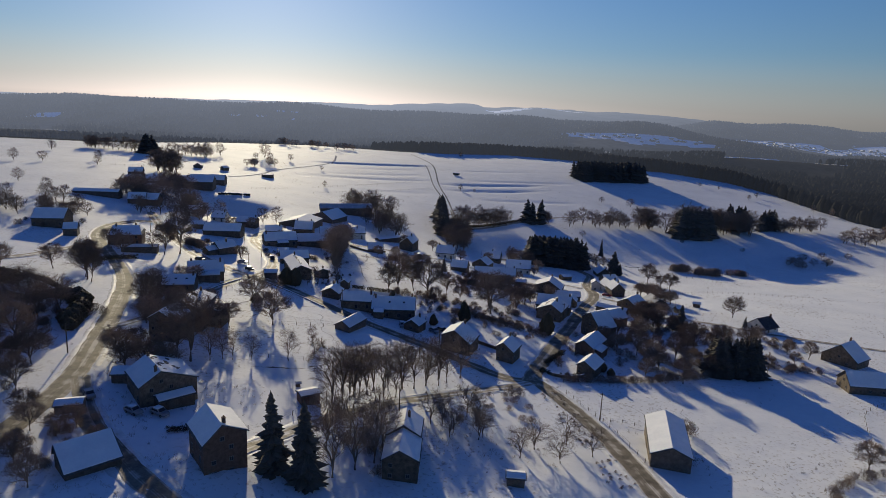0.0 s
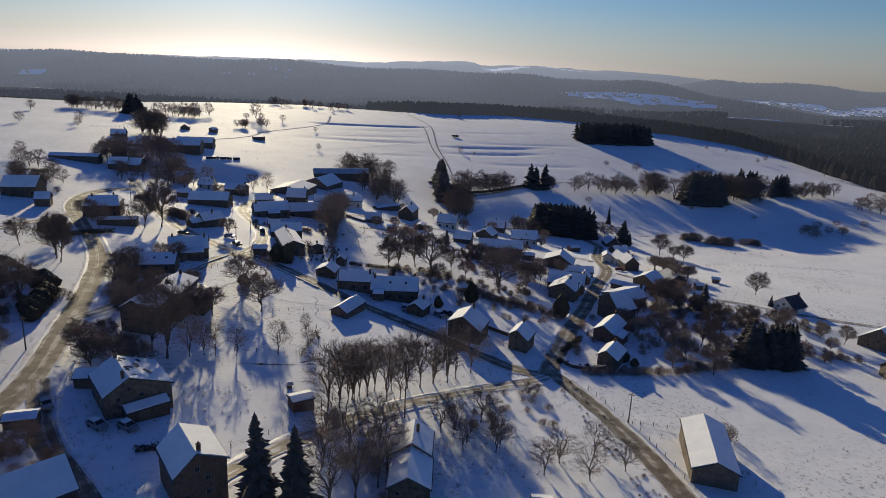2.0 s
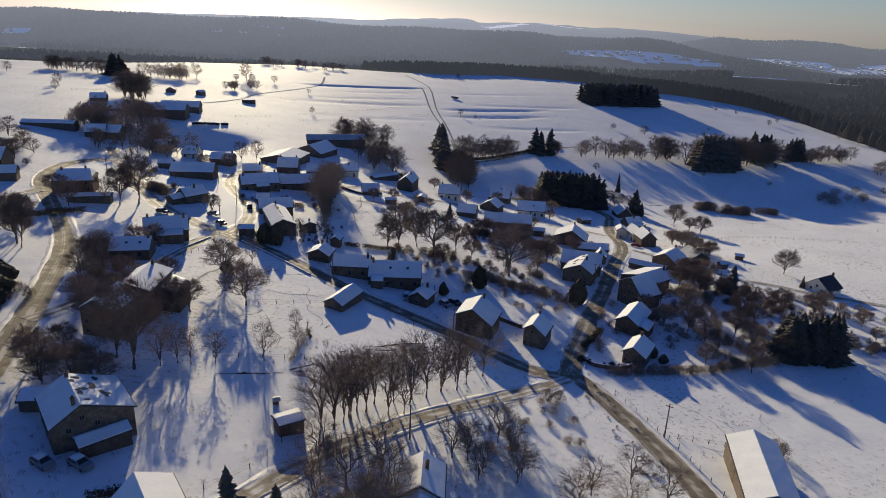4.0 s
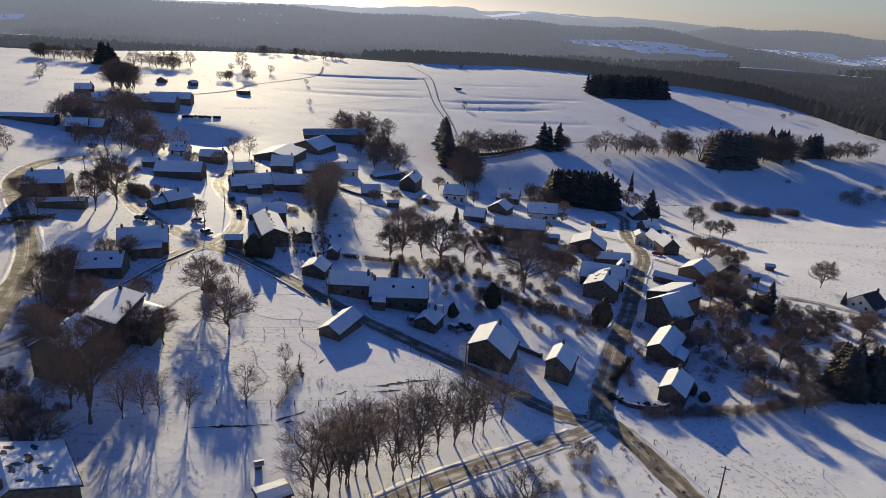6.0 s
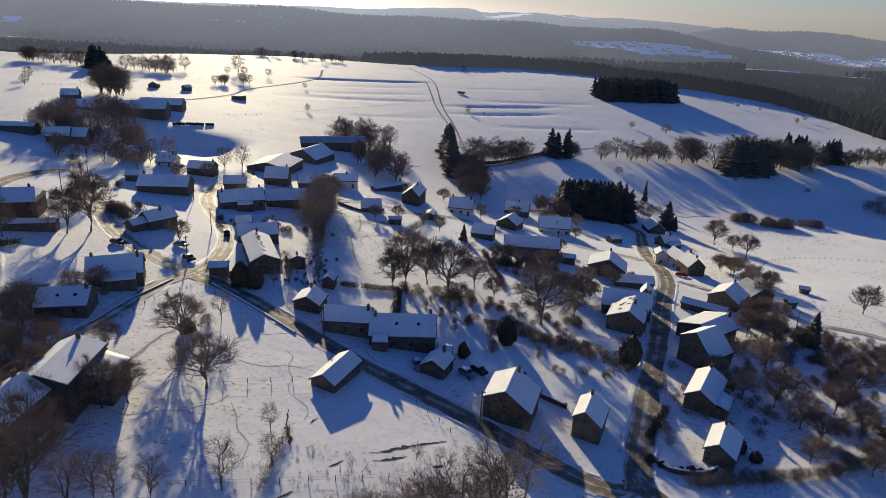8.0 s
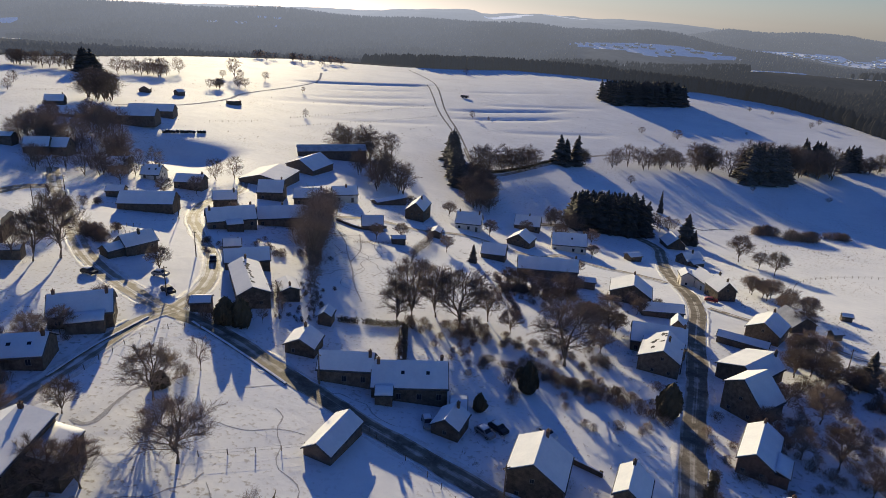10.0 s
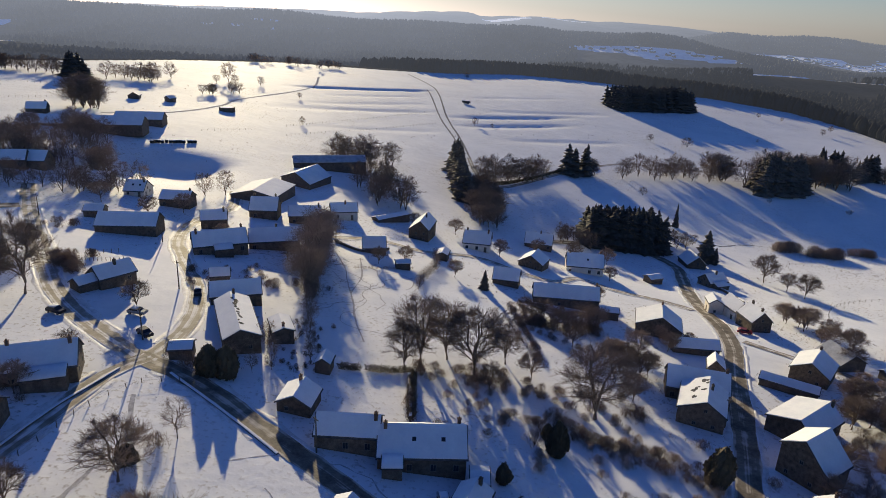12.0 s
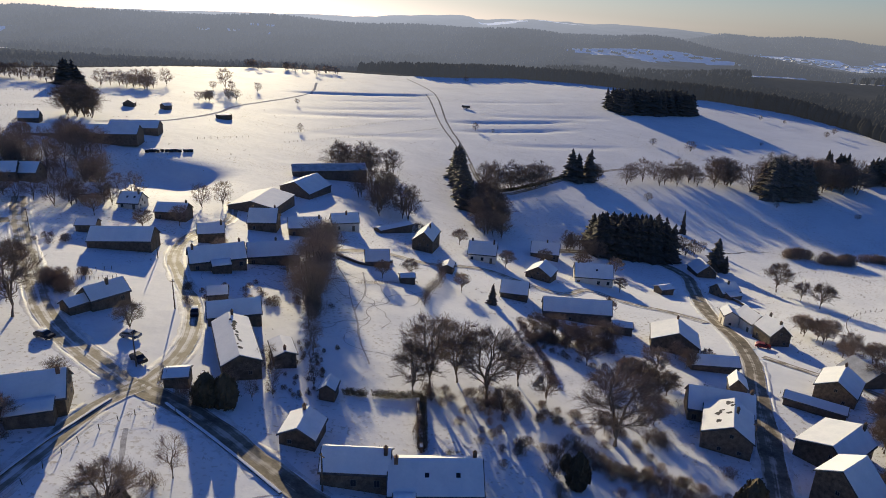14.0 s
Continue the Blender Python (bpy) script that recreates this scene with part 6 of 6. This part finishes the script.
POLES = ((-64.6, 190.4, 7.5), (-67.7, 219.2, 7.5), (-85.2, 254.1, 7.5), (50.6, 95.6, 7.5), (100.6, 191.3, 7.5), (-79.2, 91.6, 7.5), (-126.9, 246.7, 7.5),
         (-127.5, 266.1, 7), (9.7, 132.6, 7.5), (57, 186, 7), (1.0, 84, 7), (-24, 160.5, 7))
for px, py, ph in POLES:
    pole(px, py, ph, TREE_RNG.uniform(0, 180))


def car(x, y, turn, paint, snowy=True, label="parked car with snow on its roof"):
    r = root("car", pose(x, y, tz(x, y) + 0.12, 0, 0, turn), label, "car", "parked cars")
    bm = bmesh.new()
    prism(bm, [(-2.1, 0.3), (-2.1, 0.75), (-1.95, 0.88), (-1.0, 0.95), (-0.4, 1.42), (1.25, 1.45), (1.95, 1.0), (2.1, 0.85), (2.1, 0.3)], -0.84, 0.84)
    bmesh.ops.bevel(bm, geom=[e for e in bm.edges if abs(e.verts[0].co.x - e.verts[1].co.x) < 0.01], offset=0.06, segments=2, affect="EDGES")
    part("body", bm, paint, r)
    for sx in (-1, 1):
        bm = bmesh.new()
        prism(bm, [(-0.75, 0.98), (-0.35, 1.34), (1.15, 1.36), (1.6, 1.02)], sx * 0.79, sx * 0.85)
        part("side_window", bm, GLASS, r)
    bm = bmesh.new()
    sheet(bm, (-0.7, -1.0, 0.98), (0.7, -1.0, 0.98), (0.62, -0.45, 1.39), (-0.62, -0.45, 1.39), 0.0, 0.03)
    part("windscreen", bm, GLASS, r)
    for wx in (-0.8, 0.8):
        for wy in (-1.3, 1.3):
            bm = bmesh.new()
            bmesh.ops.create_cone(bm, segments=14, radius1=0.31, radius2=0.31, depth=0.2, cap_ends=True, matrix=pose(wx, wy, 0.31, 0, 90, 0))
            w = part("wheel", bm, RUBBER, r)
            bm = bmesh.new()
            bmesh.ops.create_cone(bm, segments=10, radius1=0.18, radius2=0.18, depth=0.22, cap_ends=True, matrix=pose(wx, wy, 0.31, 0, 90, 0))
            part("rim", bm, METAL, w)
    if snowy:
        bm = bmesh.new()
        sheet(bm, (-0.7, -0.35, 1.44), (0.7, -0.35, 1.44), (0.7, 1.2, 1.46), (-0.7, 1.2, 1.46), 0.0, 0.12, 5, 5, 0.03, 3)
        part("snow_cap", bm, ROOF_SNOW, r, "", True)


for cx, cy, ct, cp, sn in ((-86.2, 198.3, 70, 0, True), (-62.5, 217.4, 15, 0, True), (-65.0, 192.5, 50, 0, False), (-70.6, 202.2, 80, 1, True), (-63.0, 70.5, 40, 1, False), (-51.6, 65.7, 60, 1, True),
                           (-46.6, 66.3, 60, 1, True), (8.0, 151.5, 40, 1, True), (10.7, 153.6, 40, 0, True), (87.8, 243.9, 70, 2, False), (-2.7, 152.1, 10, 1, True), (20, 154, 40, 3, True)):
    car(cx, cy, ct, CAR_PAINTS[cp], sn, "parked car with snow on its roof" if sn else "small car standing on the slushy road")


# ---- garden walls ----
def stone_wall(label, pts, height=1.0, thick=0.45):
    line = smooth_line(pts, 2.0)
    rng = random.Random(int(pts[0][0] * 7))
    o = Vector((line[0].x, line[0].y, tz(line[0].x, line[0].y)))
    r = root("garden_wall", Matrix.Translation(o), label, "wall", "garden walls")
    for cap in (False, True):
        verts, faces = [], []
        for i, p in enumerate(line):
            d = (line[min(i + 1, len(line) - 1)] - line[max(i - 1, 0)]).normalized()
            nrm = Vector((-d.y, d.x, 0))
            z = tz(p.x, p.y)
            h = height * rng.uniform(0.85, 1.1)
            w = thick / 2 + (0.06 if cap else 0)
            for off, zz in ((-w, h if cap else -0.4), (-w * (0.7 if cap else 1), h + (0.1 if cap else 0)), (w * (0.7 if cap else 1), h + (0.1 if cap else 0)), (w, h if cap else -0.4)):
                q = p + nrm * off
                verts.append((q.x - o.x, q.y - o.y, z + zz - o.z))
            if i:
                a = 4 * (i - 1)
                for k in range(4):
                    faces.append((a + k, a + (k + 1) % 4, a + 4 + (k + 1) % 4, a + 4 + k))
        n = len(verts)
        faces += [(0, 1, 2, 3), (n - 1, n - 2, n - 3, n - 4)]
        piece("snow_cap" if cap else "stonework", mesh_object("snow_cap" if cap else "stonework", verts, faces, ROOF_SNOW if cap else STONE), r)


for label, pts, wh in (("snow-capped stone wall beside the lane", [(-70, 150), (-68, 162.3), (-66, 170), (-63.8, 178)], 0.3),
                       ("low stone wall along the village street", [(-54.5, 178.5), (-47.5, 173), (-38.8, 166), (-30, 158.5)], 0.3),
                       ("garden wall behind the long farmhouse", [(-9.7, 191), (-9.0, 180), (-8.8, 174)], 1.2),
                       ("snow-capped wall below the white house row", [(103.5, 306), (105, 296), (104.7, 280)], 1.0),
                       ("garden wall of the upper cottages", [(-38, 279), (-28, 272.5), (-20, 280)], 1.0),
                       ("low dark wall between the two crossroads houses", [(22.2, 147.2), (25, 145.3), (28.2, 143.2)], 1.1),
                       ("curved wall at the crossroads corner", [(41.2, 128.5), (43.5, 125.3), (49.5, 125.0), (53, 127)], 1.0)):
    stone_wall(label, pts, wh)

along(bush, [(-9.5, 192), (-9.0, 180), (-8.8, 175)], 1.5, 1.8, 0.4, 1.0, label="garden bush beside the wall")
along(bush, [(18, 228), (27, 221), (37, 217)], 2.2, 1.8, 0.8, 1.2)
along(slim, [(-2, 118), (6, 121)], 4, 3, 1.0, 1.2)
stand("thicket", "dry stalks in the village gardens", BUSH, -35, 197, 7, 12, 0, 60, 1.1, 0.8, unit=2.0, category="grass")
stand("thicket", "tufts on the roadside verge", BUSH, 44, 86, 3, 30, 8, 60, 0.5, 1.4, unit=2.0, category="grass")
stand("thicket", "brambles of the paddock edge", BUSH, 126, 146, 8, 4, 10, 16, 2.0, 1.2, unit=2.0, category="thicket")


def far_village():
    """Roofs of a town far off in its snowy clearing."""
    rng = np.random.default_rng(12)
    verts, faces, index = [], [], []
    for cx, cy, sx, sy, n in ((1270, 2310, 330, 90, 120), (1650, 2280, 300, 80, 60), (560, 1845, 210, 36, 26)):
        for k in range(n):
            x, y = cx + rng.normal() * sx * 0.5, cy + rng.normal() * sy * 0.5
            a, l, w, h = rng.uniform(0, 3.1), rng.uniform(4, 7), rng.uniform(3, 5), rng.uniform(3, 5)
            c, s_, z, b = math.cos(a), math.sin(a), tz(x, y) - 1, len(verts)
            for u, v, q in ((-l, -w, 0), (l, -w, 0), (l, w, 0), (-l, w, 0), (-l, -w, h), (l, -w, h), (l, w, h), (-l, w, h), (-l, 0, h + w * 0.7), (l, 0, h + w * 0.7)):
                verts.append((x + u * c - v * s_, y + u * s_ + v * c, z + q))
            faces += [(b, b + 1, b + 5, b + 4), (b + 2, b + 3, b + 7, b + 6), (b + 1, b + 2, b + 6, b + 9, b + 5), (b + 3, b, b + 4, b + 8, b + 7), (b + 4, b + 5, b + 9, b + 8), (b + 6, b + 7, b + 8, b + 9)]
            index += [0, 0, 0, 0, 1, 1]
    # walls and roofs take the far materials, haze emission included
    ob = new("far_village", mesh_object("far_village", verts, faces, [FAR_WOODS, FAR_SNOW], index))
    tagged(ob, "small snowy roofs of a distant town", "village", kind="stuff")


far_village()


# ---- farm yard things and meadow tufts ----
def bale(x, y, turn):
    r = root("silage_bale", pose(x, y, tz(x, y), 0, 0, turn), "dark wrapped round bale with a snow cap", "bale", "silage bales")
    bm = bmesh.new()
    bmesh.ops.create_cone(bm, segments=14, radius1=0.8, radius2=0.8, depth=1.5, cap_ends=True, matrix=pose(0, 0, 0.75, 90, 0, 0))
    bmesh.ops.bevel(bm, geom=[e for e in bm.edges if len(e.link_faces) == 2 and e.calc_face_angle(0) > 1.0], offset=0.1, segments=2, affect="EDGES")
    part("wrap", bm, RUBBER, r)
    bm = bmesh.new()
    sheet(bm, (-0.55, -0.7, 1.35), (0.55, -0.7, 1.35), (0.55, 0.7, 1.35), (-0.55, 0.7, 1.35), 0, 0.25, 4, 4, 0.05, 2)
    part("snow_cap", bm, ROOF_SNOW, r, "", True)


for k in range(13):
    bale(-143 + k * 1.35 + TREE_RNG.uniform(-0.3, 0.3), 391 + k * 1.1 + TREE_RNG.uniform(-0.6, 0.6), TREE_RNG.uniform(0, 180))


def trailer(x, y, turn):
    r = root("farm_trailer", pose(x, y, tz(x, y), 0, 0, turn), "dark field trailer standing on the snowy slope", "trailer")
    bm = bmesh.new()
    box(bm, -3.6, 3.6, -1.2, 1.2, 0.9, 2.6, 0.05)
    part("body", bm, CLAD, r)
    bm = bmesh.new()
    sheet(bm, (-3.5, -1.1, 2.6), (3.5, -1.1, 2.6), (3.5, 1.1, 2.6), (-3.5, 1.1, 2.6), 0, 0.2, 6, 3, 0.04, 4)
    part("snow_cap", bm, ROOF_SNOW, r, "", True)
    for wx in (-1.6, 1.6):
        for wy in (-1.0, 1.0):
            bm = bmesh.new()
            bmesh.ops.create_cone(bm, segments=12, radius1=0.5, radius2=0.5, depth=0.3, cap_ends=True, matrix=pose(wx, wy, 0.45, 90, 0, 0))
            part("wheel", bm, RUBBER, r)
    bm = bmesh.new()
    box(bm, 3.6, 5.2, -0.08, 0.08, 0.75, 0.9)
    part("drawbar", bm, METAL, r)


trailer(22, 668, -35)


def tank(x, y, radius, height):
    r = root("round_tank", pose(x, y, tz(x, y)), "low round drum with a snowy cover, standing for a dark mark", "tank")
    bm = bmesh.new()
    bmesh.ops.create_cone(bm, segments=40, radius1=radius, radius2=radius, depth=height + 1, cap_ends=True, matrix=Matrix.Translation((0, 0, (height - 1) / 2)))
    part("wall", bm, STONE, r)
    bm = bmesh.new()
    bmesh.ops.create_cone(bm, segments=40, radius1=radius - 0.3, radius2=radius * 0.5, depth=0.25, cap_ends=True, matrix=Matrix.Translation((0, 0, height + 0.13)))
    part("snow_cover", bm, ROOF_SNOW, r)


# stands for a dark round mark on the slope; tank is a guess
tank(-140.5, 506, 5.0, 2.6)


def tufts(name, label, count, seed, x0, x1, y0, y1, h):
    """Grass and dead stalks that poke through the snow, kept off the roads."""
    rng = random.Random(seed)
    lines = [(p.x, p.y, w) for l, w, _ in CENTRES for p in l]
    px, py, pw = (np.array(v) for v in zip(*lines))
    verts, faces = [], []
    done = 0
    while done < count:
        x, y = rng.uniform(x0, x1), rng.uniform(y0, y1)
        if noise.noise(Vector((x * 0.03, y * 0.03, seed))) < rng.uniform(-0.05, 0.45) or np.min(np.hypot(px - x, py - y) - pw / 2) < 0.8:
            continue
        z = tz(x, y)
        size = h * rng.uniform(0.4, 1.4)
        for k in range(rng.randrange(5, 11)):
            w, lean = rng.uniform(0, math.tau), rng.uniform(0.1, 0.9)
            b = Vector((x + rng.uniform(-0.5, 0.5) * size, y + rng.uniform(-0.5, 0.5) * size, z - 0.05))
            tube(verts, faces, b, b + Vector((math.cos(w) * lean, math.sin(w) * lean, 1)) * size * rng.uniform(0.6, 1.3), 0.012 + 0.012 * size, 0, 3)
        done += 1
    ob = new(name, mesh_object(name, [tuple(v) for v in verts], faces, TWIG))
    tagged(ob, label, "grass", kind="stuff")


tufts("grass_tufts", "dry grass and stalks poking through the village snow", 1100, 3, -125, 120, 60, 290, 0.55)
tufts("meadow_tufts", "sparse grass tufts on the hillside snow", 300, 4, -220, 260, 290, 620, 0.8)
fence("field fence curving round the valley pasture", [(181, 336.4), (176.6, 345.8), (167.5, 348), (157, 347.8), (153.4, 342), (151.9, 331.7)])
fence("picket fence above the lane", [(-97, 230.9), (-92.6, 232.4), (-88.2, 235.2)], 0.9, 1.0)
stand("thicket", "dark dense hedge on the lane bank", BUSH, -99, 227, 6, 1.6, -50, 16, 3.2, 1.0, unit=2.0, category="hedge")
tufts("pasture_tufts", "rough trampled pasture showing through the snow", 2200, 6, 96, 300, 110, 345, 0.5)
tufts("garden_stalks", "dead stalks and twigs in the village gardens", 450, 8, 0, 110, 120, 215, 0.75)
tufts("yard_stalks", "dead weeds and trampled stalks in the farm yards", 260, 9, -78, -30, 36, 84, 0.7)
tufts("lane_stalks", "dead weeds along the verges of the lanes", 420, 10, -30, 70, 66, 120, 0.7)
